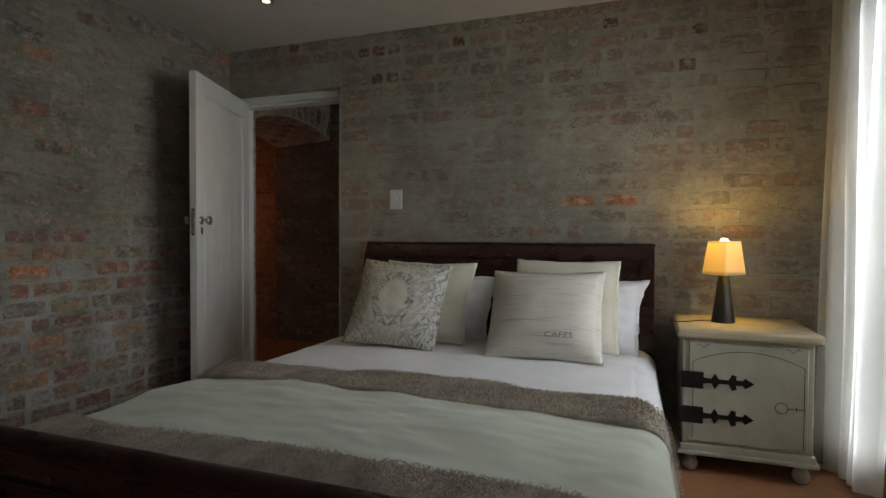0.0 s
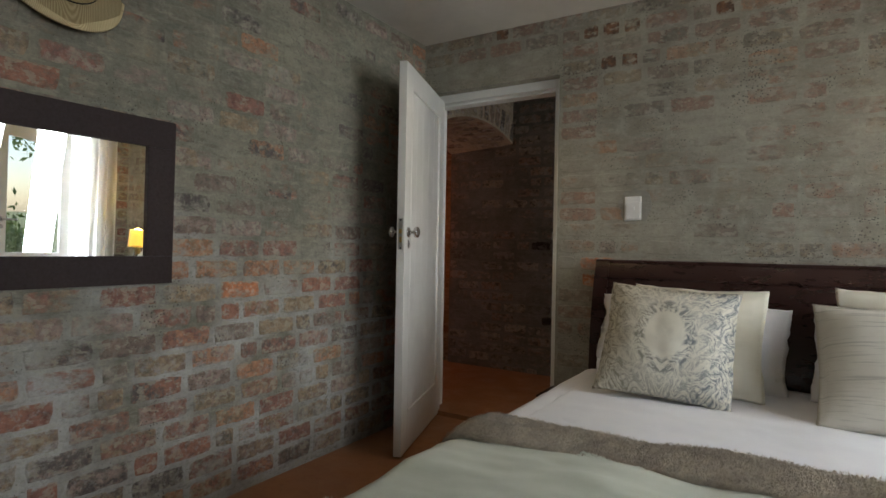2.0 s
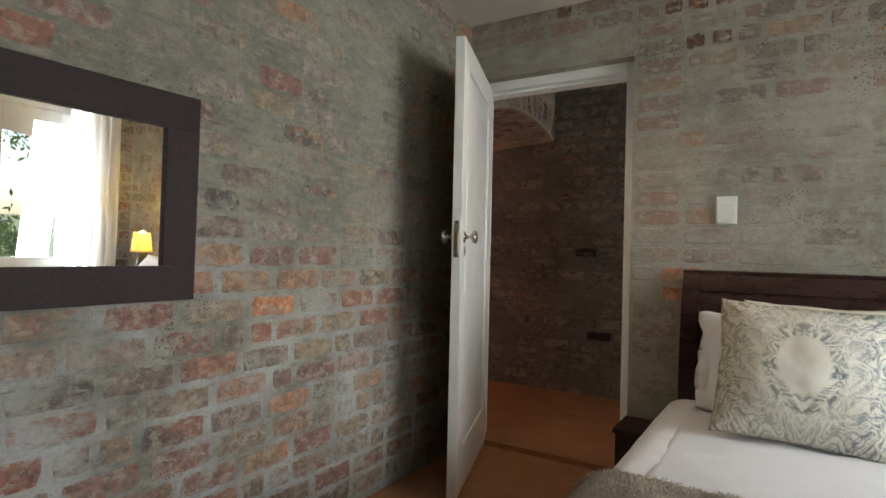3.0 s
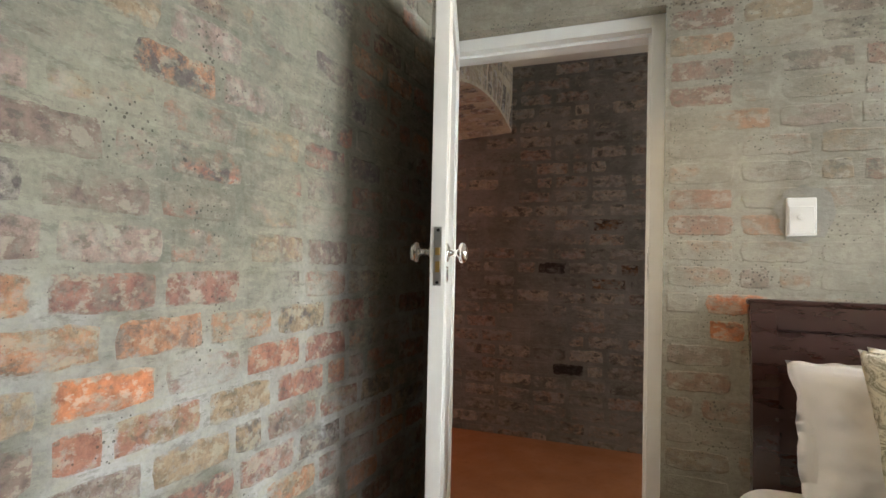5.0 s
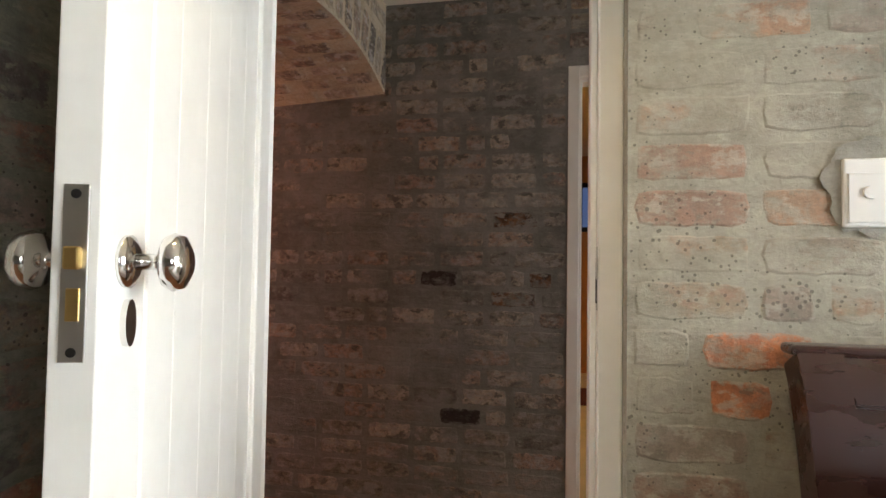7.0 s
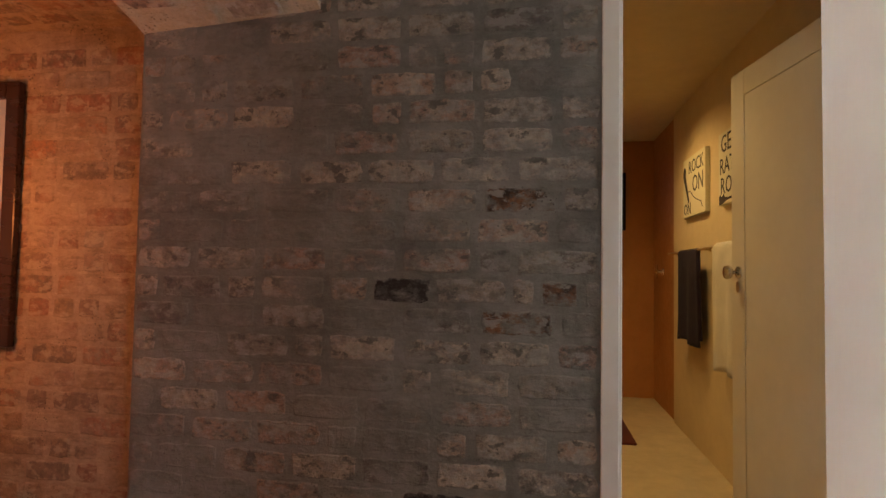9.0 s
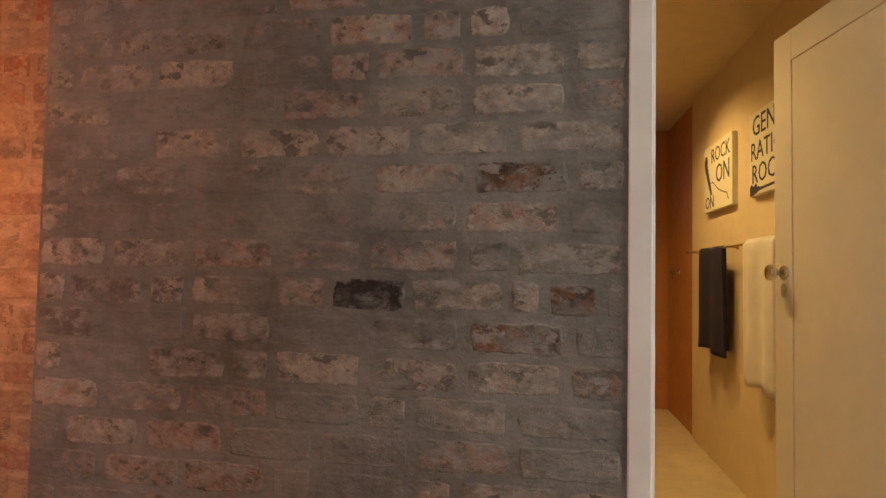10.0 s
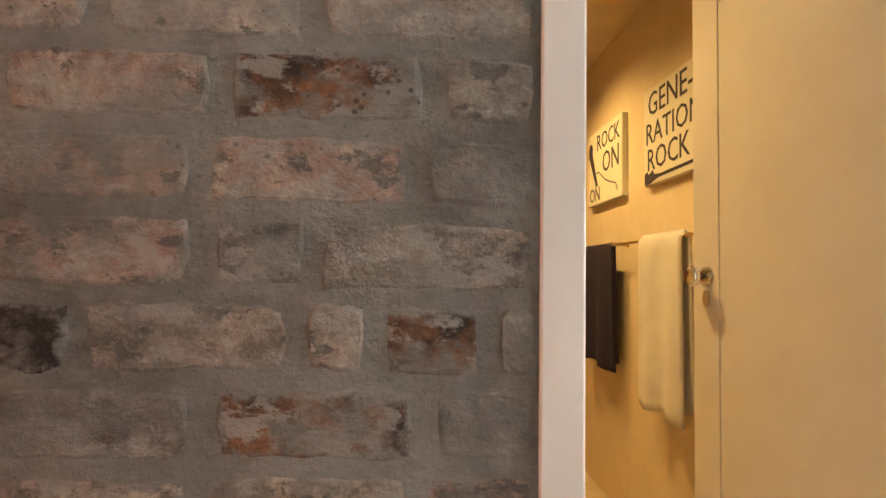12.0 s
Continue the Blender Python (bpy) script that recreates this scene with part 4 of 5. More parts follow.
lampthing = thing("table_lamp", "black table lamp with a lit yellow shade on the bedside cabinet", "table lamp", pose(0.363, 3.05, 0.662))
from_bm("base", lathe([(0.0, 0), (0.054, 0), (0.054, 0.004), (0.022, 0.25), (0.012, 0.26), (0.0, 0.262)], 32), mat("black_lamp_base", (0.02, 0.018, 0.016), 0.35), lampthing, smooth=True)
shade_mat = mat("lamp_shade_fabric", (0.80, 0.72, 0.52), 0.9)
sn = Nodes(shade_mat)
tr = sn.node("BsdfTranslucent", Color=(0.98, 0.86, 0.60, 1))
mx = sn.node("MixShader", Fac=0.6)
sn.put(sn.shader.outputs[0], mx.inputs[1])
sn.put(tr.outputs[0], mx.inputs[2])
sn.put(mx.outputs[0], shade_mat.node_tree.nodes["Material Output"].inputs["Surface"])
bm = bmesh.new()
rings = []
for j in range(9):
    v = j / 8
    z = 0.235 + 0.165 * v
    s = 0.088 - 0.022 * v
    row = []
    for i in range(64):
        a = 2 * math.pi * i / 64
        q = max(abs(math.cos(a)), abs(math.sin(a)))
        r = s * (0.55 + 0.45 / q) * 0.93
        row.append(bm.verts.new((r * math.cos(a + 0.75), r * math.sin(a + 0.75), z)))
    rings.append(row)
for a, b in zip(rings, rings[1:]):
    for i in range(64):
        bm.faces.new((a[i], a[(i + 1) % 64], b[(i + 1) % 64], b[i]))
shade = from_bm("shade", bm, shade_mat, lampthing, "lit yellow fabric shade", smooth=True)
mod = shade.modifiers.new("cloth", "SOLIDIFY")
mod.thickness = 0.0015
bulb_mat = mat("bulb_glow", (1, 0.9, 0.7), 0.5)
bb = bulb_mat.node_tree.nodes["Principled BSDF"]
bb.inputs["Emission Color"].default_value = (1, 0.75, 0.38, 1)
bb.inputs["Emission Strength"].default_value = 5
from_bm("bulb", lathe([(0.0, 0.415), (0.016, 0.41), (0.022, 0.398), (0.018, 0.385), (0.010, 0.37), (0.0, 0.37)], 20), bulb_mat, lampthing, smooth=True)
cord = bpy.data.curves.new("cord", "CURVE")
cord.dimensions, cord.bevel_depth = "3D", 0.0022
sp = cord.splines.new("BEZIER")
sp.bezier_points.add(3)
for bp_, co in zip(sp.bezier_points, ((0.0, 0.03, 0.003), (-0.10, 0.0, 0.003), (-0.19, -0.08, 0.003), (-0.235, 0.05, -0.01))):
    bp_.co = co
    bp_.handle_left_type = bp_.handle_right_type = "AUTO"
cord.materials.append(iron)
co = new("cord", cord)
co.parent = lampthing

# ---- on the walls ----
sw = thing("light_switch", "white plastic light switch plate on the brick wall", "light switch", pose(-1.518, WALL_Y, 1.313))
from_bm("plate", box((-0.043, -0.012, -0.063), (0.043, 0.0, 0.063), 0.004, 3), plastic, sw)
from_bm("grid_plate", box((-0.036, -0.0145, -0.055), (0.036, -0.012, 0.035), 0.002), plastic, sw)
patch = [(0.105 * (1 + 0.25 * noise.noise(Vector((math.cos(a) * 2, math.sin(a) * 2, 1)))) * math.cos(a) * 0.8 + 0.012, 0.125 * (1 + 0.3 * noise.noise(Vector((math.cos(a) * 2.3, math.sin(a) * 2.3, 4)))) * math.sin(a) * 0.72) for a in (2 * math.pi * i / 40 for i in range(40))]
cp_ = from_bm("cement_patch", extrude_outline([(sx_ - 1.518, sz_ + 1.325) for sx_, sz_ in patch], 0.001, "y", WALL_Y - 0.0055), masonry("cement_patch", 0, mortar=True, trowel=0.5, grey=(0.32, 0.305, 0.265), dark=(0.24, 0.23, 0.20)), kind="structure")
from_bm("button", lathe([(0.0, 0), (0.012, 0), (0.0115, 0.004), (0.0, 0.0045)], 20, pose(0, -0.0145, 0.0, 90, 0, 0)), plastic, sw)

mir = thing("wall_mirror", "large mirror in a wide dark wooden frame on the brick wall", "mirror", pose(WALL_X + 0.014, 0.934, 1.241, 0, 1.3, 0) @ pose(0, 0, 0, 0, 0, -0.95))
MH, ML, MF, MD = 0.303, 0.60, 0.102, 0.022
for nm, lo, hi in (("frame_rail", (0, -ML, MH - MF), (MD, ML, MH)), ("frame_rail", (0, -ML, -MH), (MD, ML, -MH + MF)),
                   ("frame_stile", (0, -ML, -MH + MF + 0.0005), (MD, -ML + MF, MH - MF - 0.0005)), ("frame_stile", (0, ML - MF, -MH + MF + 0.0005), (MD, ML, MH - MF - 0.0005))):
    from_bm(nm, box(lo, hi, 0.001), wenge, mir)
from_bm("glass", box((0.003, -ML + MF - 0.003, -MH + MF - 0.003), (0.010, ML - MF + 0.003, MH - MF + 0.003)), mirror_glass, mir)

straw = mat("straw", (0.62, 0.50, 0.28), 0.8)
stn = Nodes(straw)
rr = stn.node("TexWave", Vector=stn.local(), Scale=60.0, Distortion=1.5)
rr.wave_type = "RINGS"
stn.base(stn.mix(rr.outputs["Fac"], (0.66, 0.55, 0.32), (0.46, 0.35, 0.18)))
stn.bump(rr.outputs["Fac"], 0.4, 0.003)
hat = thing("straw_hat", "woven straw hat with a dark band hung on the brick wall", "hat", pose(WALL_X + 0.012, 1.17, 1.955, 0, 90, 0))
prof = [(0.175, 0.012), (0.172, 0.018), (0.12, 0.006), (0.088, 0.008), (0.082, 0.05), (0.078, 0.085), (0.06, 0.10), (0.0, 0.095)]
bm = lathe(prof + [], 48)
for v in bm.verts:
    r = math.hypot(v.co.x, v.co.y)
    if r > 0.1:
        v.co.z += 0.03 * (r / 0.17) ** 2 * math.cos(2 * math.atan2(v.co.y, v.co.x))
    v.co.y *= 1.12
hb = from_bm("body", bm, straw, hat, smooth=True)
from_bm("hat_band", lathe([(0.0885, 0.012), (0.0865, 0.035)], 48, Matrix.Diagonal((1, 1.12, 1, 1))), iron, hat, smooth=True)

spot = thing("ceiling_spotlight", "small lit downlight set into the white ceiling", "downlight", pose(-2.03, 2.64, CEIL))
from_bm("trim", lathe([(0.026, -0.002), (0.042, -0.004), (0.044, 0.0), (0.026, 0.0)], 28), steel, spot, smooth=True)
from_bm("bulb", lathe([(0.0, -0.003), (0.022, -0.002), (0.024, 0.0)], 24), bulb_mat, spot)

far_mirror = thing("far_mirror", "tall mirror in a dark wooden frame on the brick wall", "mirror", pose(-4.55, HALL_Y + 0.28, 1.38))
for nm, lo, hi in (("frame_stile", (-0.31, -0.035, -0.53), (-0.245, -0.006, 0.53)), ("frame_stile", (0.245, -0.035, -0.53), (0.31, -0.006, 0.53)),
                   ("frame_rail", (-0.2445, -0.035, 0.465), (0.2445, -0.006, 0.53)), ("frame_rail", (-0.2445, -0.035, -0.53), (0.2445, -0.006, -0.465))):
    from_bm(nm, box(lo, hi, 0.006), mahogany, far_mirror)
from_bm("glass", box((-0.245, -0.02, -0.465), (0.245, -0.008, 0.465)), mirror_glass, far_mirror)

# ---- bathroom things ----
PX = -1.13
bspot = thing("ceiling_spotlight", "small lit downlight in the yellow bathroom ceiling", "downlight", pose(-1.72, 6.9, HALL_CEIL))
from_bm("trim", lathe([(0.026, -0.002), (0.042, -0.004), (0.044, 0.0), (0.026, 0.0)], 24), steel, bspot)
from_bm("bulb", lathe([(0.0, -0.003), (0.022, -0.002), (0.024, 0.0)], 20), bulb_mat, bspot)
canvas = mat("poster_canvas", (0.72, 0.68, 0.52), 0.8)
letter = mat("dark_lettering", (0.035, 0.028, 0.03), 0.7)


def poster(name, label, y0, y1, z0, z1, lines, extras=()):
    t = thing(name, label, "poster", pose(PX, (y0 + y1) / 2, (z0 + z1) / 2, 0, 0, -90))
    w, h = abs(y1 - y0), z1 - z0
    from_bm("canvas", box((-w / 2, -0.03, -h / 2), (w / 2, 0.0, h / 2), 0.003), canvas, t)
    for words, size, x, z in lines:
        text(words, size, pose(x, -0.0305, z, 90, 0, 0), letter, t)
    for pts in extras:
        from_bm("picture_shape", extrude_outline(pts, 0.001, "y", -0.0315), letter, t)


poster("rock_poster", "square canvas poster with dark lettering on the yellow wall", 7.25, 6.73, 1.575, 1.985,
       [("ROCK", 0.125, 0.055, 0.09), ("ON", 0.16, 0.10, -0.045), ("ON", 0.11, -0.15, -0.185)],
       [[(-0.25, 0.12), (-0.235, 0.15), (-0.20, 0.15), (-0.185, 0.12), (-0.19, 0.085), (-0.10, -0.10), (-0.125, -0.11), (-0.235, 0.06), (-0.25, 0.085)],
        [(-0.16, -0.03), (-0.08, -0.035), (0.02, -0.09), (0.10, -0.115), (0.17, -0.13), (0.20, -0.17), (0.206, -0.166), (0.175, -0.125), (0.10, -0.108), (0.02, -0.083), (-0.08, -0.028)]])
poster("generation_poster", "large canvas poster with dark lettering on the yellow wall", 6.47, 5.95, 1.575, 1.985,
       [("GENE-", 0.14, -0.02, 0.09), ("RATION", 0.13, 0.0, -0.03), ("ROCK", 0.135, -0.04, -0.145)],
       [[(-0.25, -0.155), (-0.225, -0.145), (-0.21, -0.16), (-0.19, -0.155), (-0.17, -0.145), (-0.155, -0.165), (-0.10, -0.172), (0.22, -0.168), (0.25, -0.160), (0.25, -0.172), (0.22, -0.180), (-0.12, -0.186), (-0.165, -0.195), (-0.20, -0.203), (-0.25, -0.203)]])
rail = thing("towel_rail", "thin brass towel rail on the yellow wall", "towel rail", pose(PX, 6.75, 1.335))
from_bm("bar", lathe([(0.006, -0.78), (0.006, 0.78)], 10, pose(-0.07, 0, 0, 90, 0, 0)), brass, rail, smooth=True)
for y in (-0.77, -0.02, 0.2, 0.77):
    from_bm("bracket", lathe([(0.012, 0), (0.012, 0.006), (0.005, 0.01), (0.005, 0.07), (0.01, 0.074), (0, 0.078)], 12, pose(0, y, 0, 0, -90, 0)), brass, rail, smooth=True)


def towel(label, y0, y1, drop, material, seed):
    t = thing("towel", label, "towel", pose(PX - 0.07, (y0 + y1) / 2, 1.335), "towels on the rail")
    bm = bmesh.new()
    rows = []
    half = abs(y1 - y0) / 2
    for j in range(41):
        s = j / 40 * 2 - 1
        front = s < 0
        row = []
        for i in range(25):
            u = i / 24 * 2 - 1
            d = abs(s)
            if d < 0.04:
                a = s / 0.04 * math.pi / 2
                x, z = 0.011 * math.sin(a), 0.011 * math.cos(a)
            else:
                x, z = (-1 if front else 1) * (0.011 + 0.006 * d), -(d - 0.04) / 0.96 * (drop if front else drop * 0.93)
            x += (0.014 * math.sin(u * 6 + seed) * d) * (1 if front else 0.3)
            row.append(bm.verts.new((x, u * half * (1 + 0.08 * d), z + 0.01 * math.sin(u * 3 + seed) * d)))
        rows.append(row)
    for a, b in zip(rows, rows[1:]):
        for i in range(24):
            bm.faces.new((a[i], a[i + 1], b[i + 1], b[i]))
    ob = from_bm("cloth", bm, material, t, smooth=True)
    mod = ob.modifiers.new("cloth", "SOLIDIFY")
    mod.thickness = 0.012


towel("dark navy towel folded over the brass rail", 7.19, 6.74, 0.60, navy, 1.0)
towel("cream white towel folded over the brass rail", 6.38, 6.02, 0.67, towel_white, 2.4)
mat_ob = thing("bath_mat", "dark red bath mat on the bathroom floor", "bath mat", pose(-1.72, 7.3, 0.031))
from_bm("pad", box((-0.2, -0.32, 0), (0.2, 0.32, 0.018), 0.008), mat("dark_red_tufts", (0.10, 0.02, 0.018), 0.95), mat_ob)
win = thing("bathroom_window", "small dark framed window with blue daylight in the shower wall", "window", pose(-1.59, 8.5, 1.855))
from_bm("frame", boxes([((-0.22, -0.05, -0.27), (-0.17, 0, 0.27)), ((0.15, -0.05, -0.27), (0.22, 0, 0.27)), ((-0.17, -0.05, 0.22), (0.15, 0, 0.27)), ((-0.17, -0.05, -0.27), (0.15, 0, -0.22))], 0.002), iron, win)
pane_mat = mat("blue_daylight", (0.2, 0.3, 0.5), 0.5)
pb = pane_mat.node_tree.nodes["Principled BSDF"]
pb.inputs["Emission Color"].default_value = (0.16, 0.32, 0.8, 1)
pb.inputs["Emission Strength"].default_value = 0.055
from_bm("pane", box((-0.17, -0.008, -0.22), (0.15, -0.002, 0.22)), pane_mat, win)
tap = thing("shower_tap", "small chrome shower tap on the brown wall", "tap", pose(-1.11, 8.1, 1.2))
from_bm("body", lathe([(0.03, 0), (0.03, 0.008), (0.012, 0.012), (0.012, 0.06), (0.0, 0.06)], 16, pose(0, 0, 0, 0, -90, 0)), chrome, tap, smooth=True)
from_bm("cross_handle", boxes([((-0.065, -0.06, -0.008), (-0.05, 0.06, 0.008)), ((-0.064, -0.008, -0.06), (-0.051, 0.008, 0.06))], 0.003), chrome, tap)

# ---- brickwork ----
BRICK_L, BRICK_H, JOINT, COURSE = 0.214, 0.078, 0.016, 0.0903


def brick_mesh(seed, length, material, proud):
    """One worn brick face: its middle at the origin, length along x, out of the wall along -y."""
    rng = random.Random(seed)
    hl, hh = length / 2, BRICK_H / 2
    nx = 7 if length > 0.15 else 4
    pts = []
    for k in range(nx + 1):
        pts.append((-hl + 2 * hl * k / nx, -hh))
    for k in range(1, 3):
        pts.append((hl, -hh + 2 * hh * k / 2))
    for k in range(1, nx + 1):
        pts.append((hl - 2 * hl * k / nx, hh))
    pts.append((-hl, 0.0))
    ring = []
    for x, z in pts:
        corner = abs(x) > hl * 0.99 and abs(z) > hh * 0.99
        cut = rng.uniform(0.82, 0.97) if corner else 1.0
        wave = 0.006 * noise.noise(Vector((x * 17, z * 40, seed * 3.7)))
        ring.append((x * (1 - (1 - cut) * 0.35) + wave + rng.uniform(-0.002, 0.002), z * cut + math.copysign(wave, z) + rng.uniform(-0.003, 0.002)))
    k = len(ring)
    inset = 0.009
    verts = [(x, 0.003, z) for x, z in ring]
    verts += [(x - math.copysign(min(inset, abs(x)), x), -proud + rng.uniform(-0.0007, 0.0007), z - math.copysign(min(inset, abs(z)), z)) for x, z in ring]
    me = bpy.data.meshes.new("brick")
    me.from_pydata(verts, [], [(i, (i + 1) % k, k + (i + 1) % k, k + i) for i in range(k)] + [tuple(range(k, 2 * k))])
    me.materials.append(material)
    me.validate()
    for poly in me.polygons:
        poly.use_smooth = len(poly.vertices) == 4
    return me


def brick_wall(wall, origin, along, outward, length, height, z_ref, u_ref, material, joined, near, seed,
               holes=(), specials=(), proud=0.004, headers=0.22, up=None):
    """Lays courses over a wall's face. origin: the foot of the face; along, outward: unit ways; u_ref, z_ref: where a joint and a
    course's middle lie; near: the stretch of the wall, along it, whose bricks are objects; holes: (u0, u1, z0, z1)."""
    rng = random.Random(seed)
    along, outward = Vector(along), Vector(outward)
    upv = Vector((0, 0, 1))
    rot = Matrix((along, -outward, upv)).transposed().to_4x4()
    shapes = [brick_mesh(seed * 50 + i, BRICK_L, material, proud + 0.0006 * (i % 3)) for i in range(8)]
    heads = [brick_mesh(seed * 50 + 20 + i, 0.098, material, proud + 0.0006 * (i % 3)) for i in range(4)]
    made = {}
    rest_v, rest_f = [], []
    spots = []
    n0 = math.ceil((BRICK_H * 0.5 - z_ref) / COURSE - 0.4)
    for row in range(n0, 60):
        z = z_ref + row * COURSE
        if z + BRICK_H / 2 > height + 0.012:
            break
        cuts = [(u0, u1) for u0, u1, z0, z1 in holes if z + 0.03 > z0 and z - 0.03 < z1]
        for u, r, ln, mt in specials:
            if r == row:
                spots.append((u, z, ln, mt))
                cuts.append((u - ln / 2 - JOINT, u + ln / 2 + JOINT))
        cuts.sort()
        a = 0.004
        spans = []
        for c0, c1 in cuts:
            if c0 > a:
                spans.append((a, c0))
            a = max(a, c1)
        if a < length:
            spans.append((a, length - 0.004))
        for s0, s1 in spans:
            pitch = BRICK_L + JOINT
            u = s0
            first = (u_ref + (row % 2) * pitch / 2 - s0) % pitch
            if 0.04 < first and s0 == 0.004:
                ln = first - JOINT
                spots.append((u + ln / 2, z, ln, None))
                u += first
            while s1 - u > 0.035:
                want = 0.098 if rng.random() < headers else BRICK_L
                ln = min(want, s1 - u)
                if 0 < s1 - u - ln < 0.05:
                    ln = s1 - u
                spots.append((u + ln / 2, z, ln, None))
                u += ln + JOINT + rng.uniform(-0.003, 0.003)
    for u, z, ln, mt in spots:
        u += rng.uniform(-0.002, 0.002)
        z += 0.003 * noise.noise(Vector((u * 2.2, z * 3, seed))) + rng.uniform(-0.002, 0.002)
        base = rng.choice(shapes if ln > 0.15 else heads)
        sx = ln / (BRICK_L if ln > 0.15 else 0.098)
        tilt = rng.uniform(-0.7, 0.7)
        m = Matrix.Translation(Vector(origin) + along * u + upv * z) @ rot @ pose(0, 0, 0, 0, tilt, 0) @ Matrix.Diagonal((sx, 1, 1, 1))
        if mt is not None:
            key = (mt.name, base.name)
            if key not in made:
                made[key] = base.copy()
                made[key].materials.clear()
                made[key].materials.append(mt)
            base = made[key]
        if mt is not None or near[0] <= u <= near[1]:
            ob = new("brick", base)
            ob.parent = wall
            ob.matrix_basis = m
        else:
            i = len(rest_v)
            rest_v += [m @ v.co for v in base.vertices]
            rest_f += [tuple(i + k for k in p.vertices) for p in base.polygons]
    if rest_v:
        me = bpy.data.meshes.new("brickwork")
        me.from_pydata(rest_v, [], rest_f)
        me.materials.append(joined)
        ob = new("brickwork", me)
        ob.parent = wall
        tagged(ob, kind="stuff")


brick_brown = masonry("brick_brown", 0.25, brick=((0.22, 0.11, 0.06), (0.11, 0.07, 0.05)), rim_width=0.016, **BED)
L_REF = 0.892
brick_wall(wall_west, (WALL_X, SOUTH_Y, 0), (0, 1, 0), (1, 0, 0), WALL_Y - SOUTH_Y, CEIL, L_REF, 1.77 - SOUTH_Y, brick_left, brick_island,
           (0.85 - SOUTH_Y, 9), 1, specials=[(1.88 - SOUTH_Y, 0, 0.212, brick_orange)], proud=0.0028)
u0 = WALL_X
brick_wall(wall_north, (WALL_X, WALL_Y, 0), (1, 0, 0), (0, -1, 0), EAST_X - WALL_X, CEIL, 1.108, -1.775 - u0, brick_bed, brick_bed_far,
           (0, 0.28 - u0), 2, holes=[(DOOR_L - u0 - 0.01, DOOR_R - u0 + 0.01, 0, DOOR_TOP + 0.095)],
           specials=[(-1.70 - u0, -1, 0.20, brick_orange), (-1.73 - u0, -2, 0.12, brick_orange), (-0.377 - u0, 2, 0.21, brick_orange), (-0.14 - u0, 2, 0.2, brick_orange)] + [(x - u0, r, 0.09, brick_brown) for x, r in ((-1.76, 13), (-1.65, 13), (-1.54, 13), (-1.66, 11), (-1.55, 11), (0.26, 12), (0.2, 10), (-1.1, 13), (-0.2, 13), (-2.3, 14))], proud=0.0016)
h0 = ARCH_X2
brick_wall(wall_hall, (ARCH_X2, HALL_Y, 0), (1, 0, 0), (0, -1, 0), BATH_L - ARCH_X2, HALL_CEIL, 1.389 - 4 * COURSE, -2.365 - h0, brick_hall, brick_island,
           (0, 9), 3, specials=[(-2.245 - h0, 4, 0.215, brick_rust), (-2.255 - h0, 0, 0.215, brick_rust), (-2.60 - h0, 1, 0.18, brick_dark),
                                (-2.49 - h0, -6, 0.2, brick_dark), (-2.13 - h0, 1, 0.11, brick_rust)], proud=0.002)
brick_wall(wall_hall, (BATH_L, HALL_Y, 0), (1, 0, 0), (0, -1, 0), 1.1, HALL_CEIL, 1.389, 0, brick_hall, brick_island, (9, 9), 4, holes=[(0, BATH_R - BATH_L + 0.005, 0, BATH_TOP + 0.03)])
brick_wall(wall_far, (-5.2, HALL_Y + 0.28, 0), (1, 0, 0), (0, -1, 0), 5.2 + ARCH_X2, 2.1, 1.37, 0.1, brick_far, brick_island,
           (0.7, 9), 5, headers=0.5)
brick_wall(wall_pier, (ARCH_X, WALL_Y + 0.11, 0), (0, 1, 0), (1, 0, 0), PIER_Y - WALL_Y - 0.11, HALL_CEIL, 1.02, 0.0, brick_arch_lit, brick_island, (0, 9), 6)
brick_wall(wall_east, (EAST_X, WALL_Y, 0), (0, -1, 0), (-1, 0, 0), 4.9, CEIL, 1.108, 0.0, brick_bed, brick_island, (9, 9), 7, holes=[(WALL_Y - 0.26, WALL_Y + 0.86, 0.88, 2.07), (WALL_Y - GL_Y1 - 0.01, WALL_Y - GL_Y0 + 0.01, 0, GL_TOP + 0.02)])


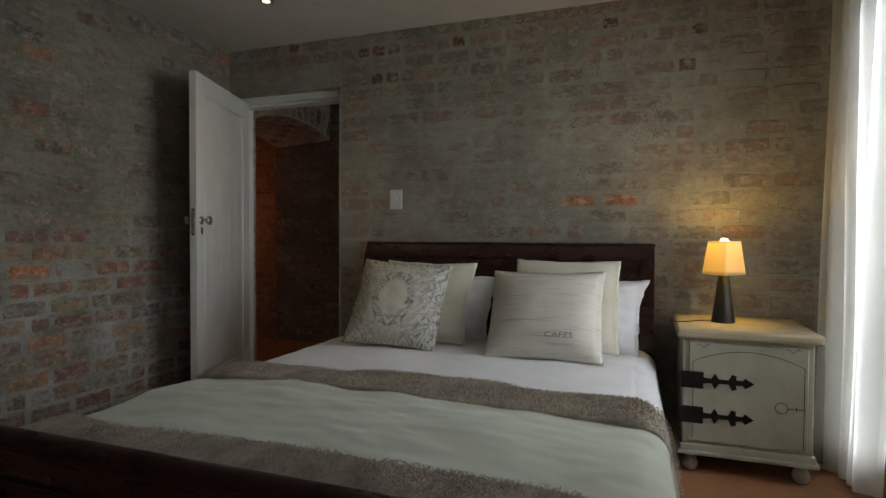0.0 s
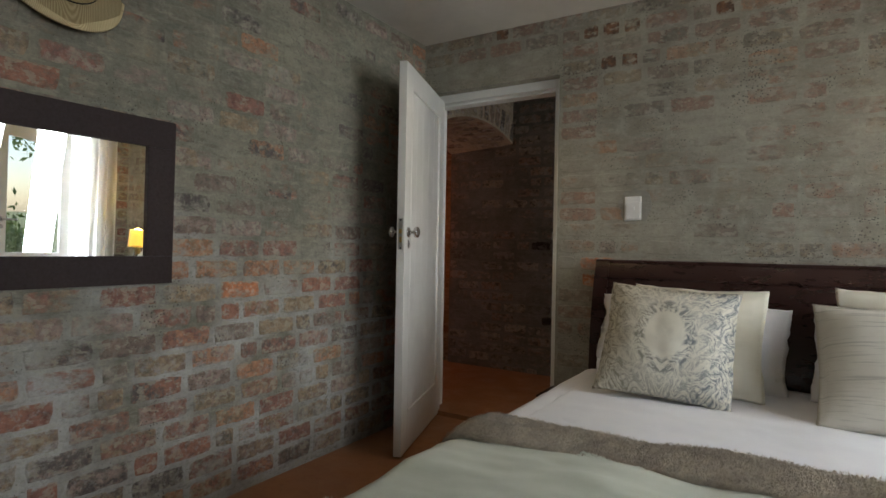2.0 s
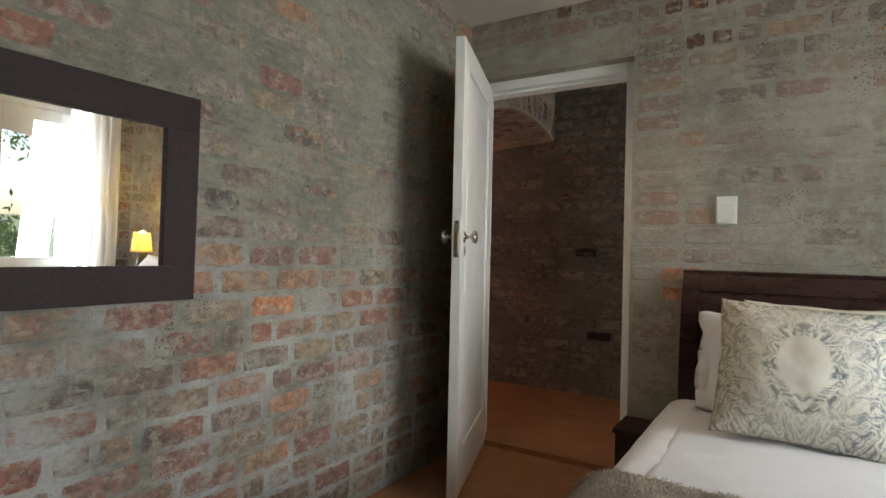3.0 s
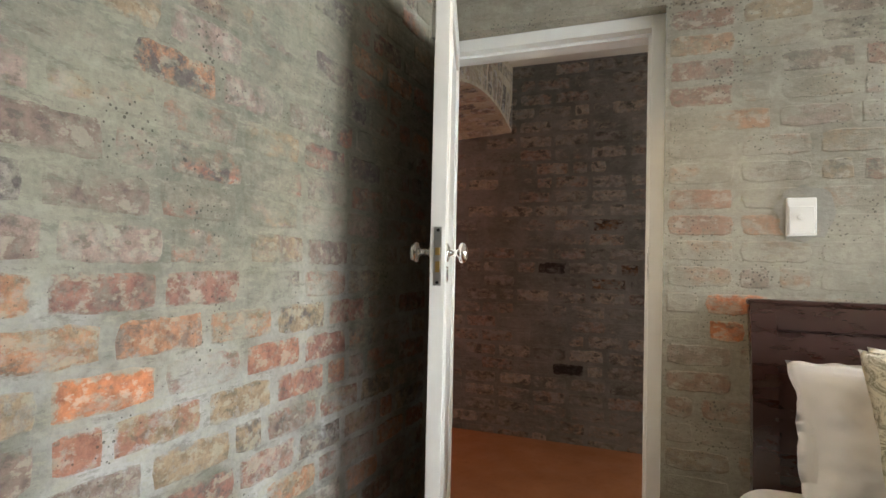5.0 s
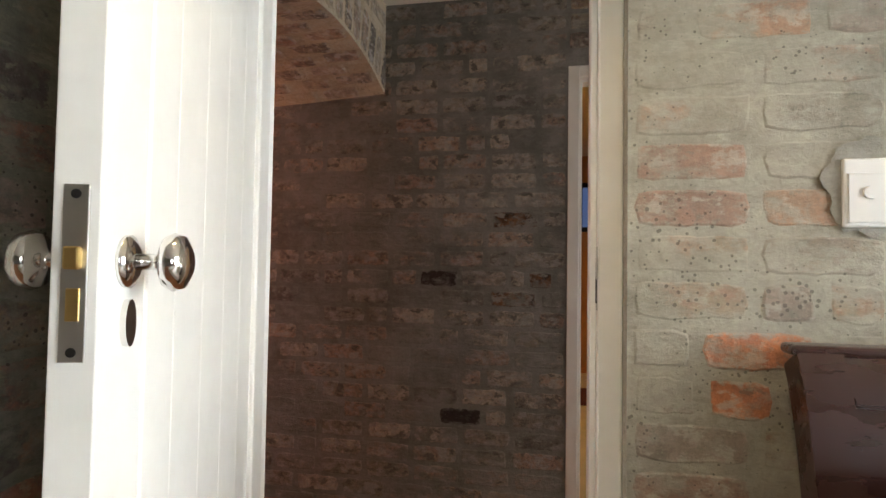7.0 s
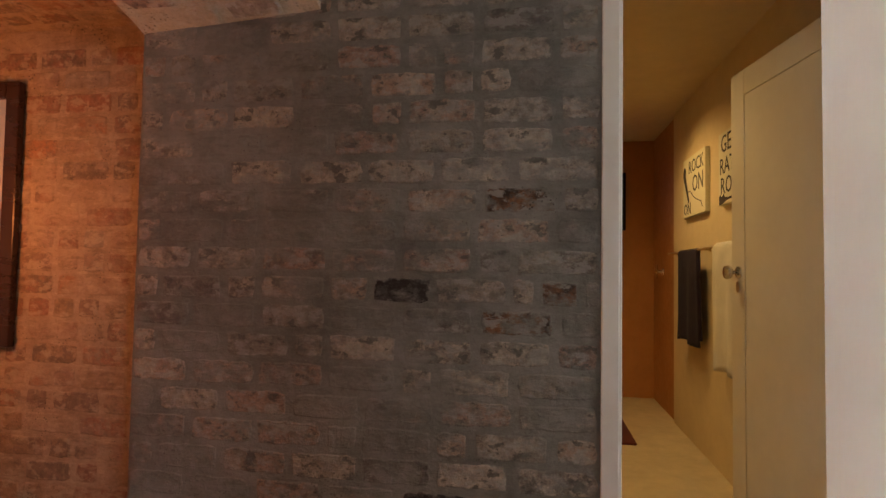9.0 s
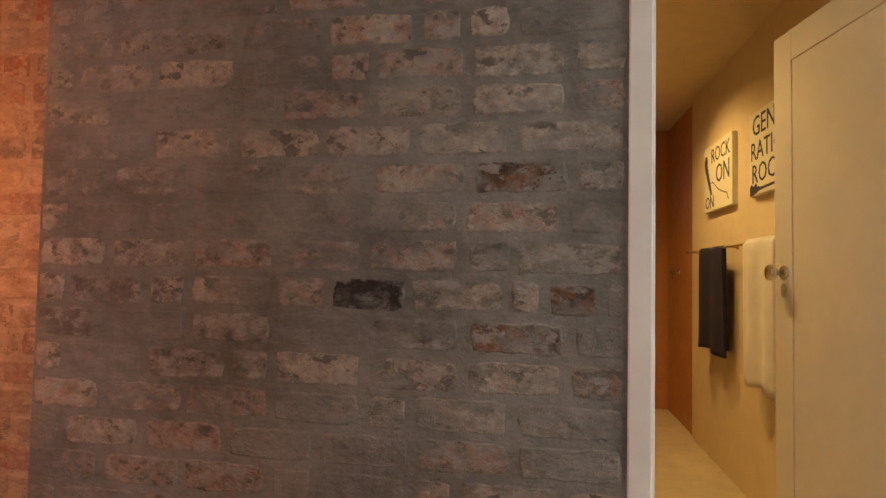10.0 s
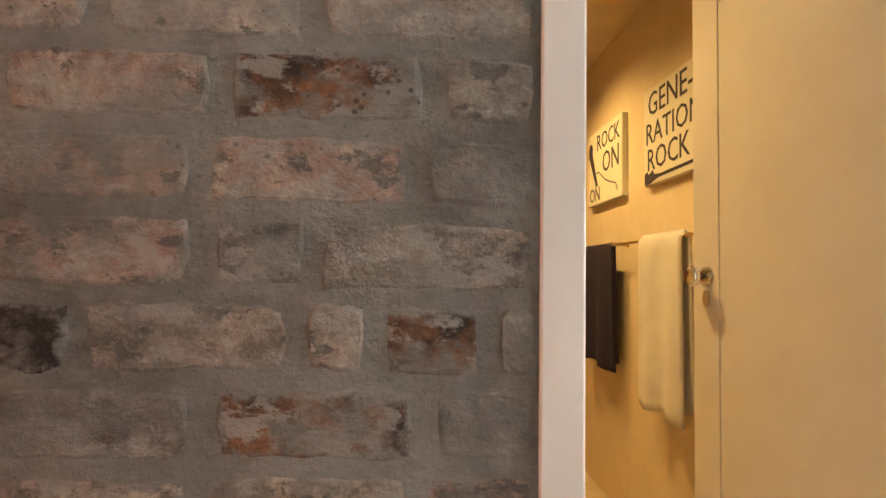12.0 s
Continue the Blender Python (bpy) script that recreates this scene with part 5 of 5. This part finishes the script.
def arch_bricks():
    """A soldier course round the arch and the soffit's stretchers."""
    rng = random.Random(8)
    head = [brick_mesh(900 + i, 0.19, brick_arch_lit, 0.004) for i in range(4)]
    flat = [brick_mesh(920 + i, BRICK_L * 0.9, brick_arch_lit, 0.005) for i in range(4)]
    pts = [Vector((0, y, z)) for y, z in ARCH]
    total = sum((b - a).length for a, b in zip(pts, pts[1:]))
    count = int(total / 0.092)
    for k in range(count):
        s = (k + 0.5) / count * total
        for a, b in zip(pts, pts[1:]):
            ln = (b - a).length
            if s <= ln:
                break
            s -= ln
        p = a + (b - a) * (s / ln)
        t = (b - a).normalized()
        nrm = Vector((0, -t.z, t.y))
        ob = new("brick", rng.choice(head))
        ob.parent = wall_arch
        ob.matrix_basis = Matrix.Translation(Vector((ARCH_X, p.y, p.z)) + nrm * 0.105) @ Matrix((nrm, Vector((-1, 0, 0)), t)).transposed().to_4x4()
        x = ARCH_X - 0.11 - (k % 2) * 0.1
        while x > ARCH_X2 + 0.05:
            ob = new("brick", rng.choice(flat))
            ob.parent = wall_arch
            ob.matrix_basis = Matrix.Translation((x, p.y, p.z - SAG * (ARCH_X - x) / (ARCH_X - ARCH_X2))) @ Matrix((Vector((-1, 0, 0)), nrm, t)).transposed().to_4x4()
            x -= 0.21


arch_bricks()


def lintel_bricks():
    """Rows of bricks on the underside of the far room's deep lintel."""
    rng = random.Random(12)
    flat = [brick_mesh(940 + i, BRICK_L * 0.9, brick_far, 0.004) for i in range(4)]
    rot = Matrix((Vector((-1, 0, 0)), Vector((0, 0, 1)), Vector((0, 1, 0)))).transposed().to_4x4()
    for k in range(9):
        x = ARCH_X2 - 0.12 - (k % 2) * 0.1
        while x > -4.7:
            ob = new("brick", rng.choice(flat))
            ob.parent = lintel_far
            ob.matrix_basis = Matrix.Translation((x, 4.10 + k * 0.098, 2.125)) @ rot
            x -= 0.21


lintel_bricks()
brick_wall(wall_arch, (ARCH_X, PIER_Y, 2.30), (0, 1, 0), (1, 0, 0), HALL_Y - PIER_Y, HALL_CEIL - 2.30, 0.045, 0.05, brick_arch_lit, brick_island, (0, 9), 11)
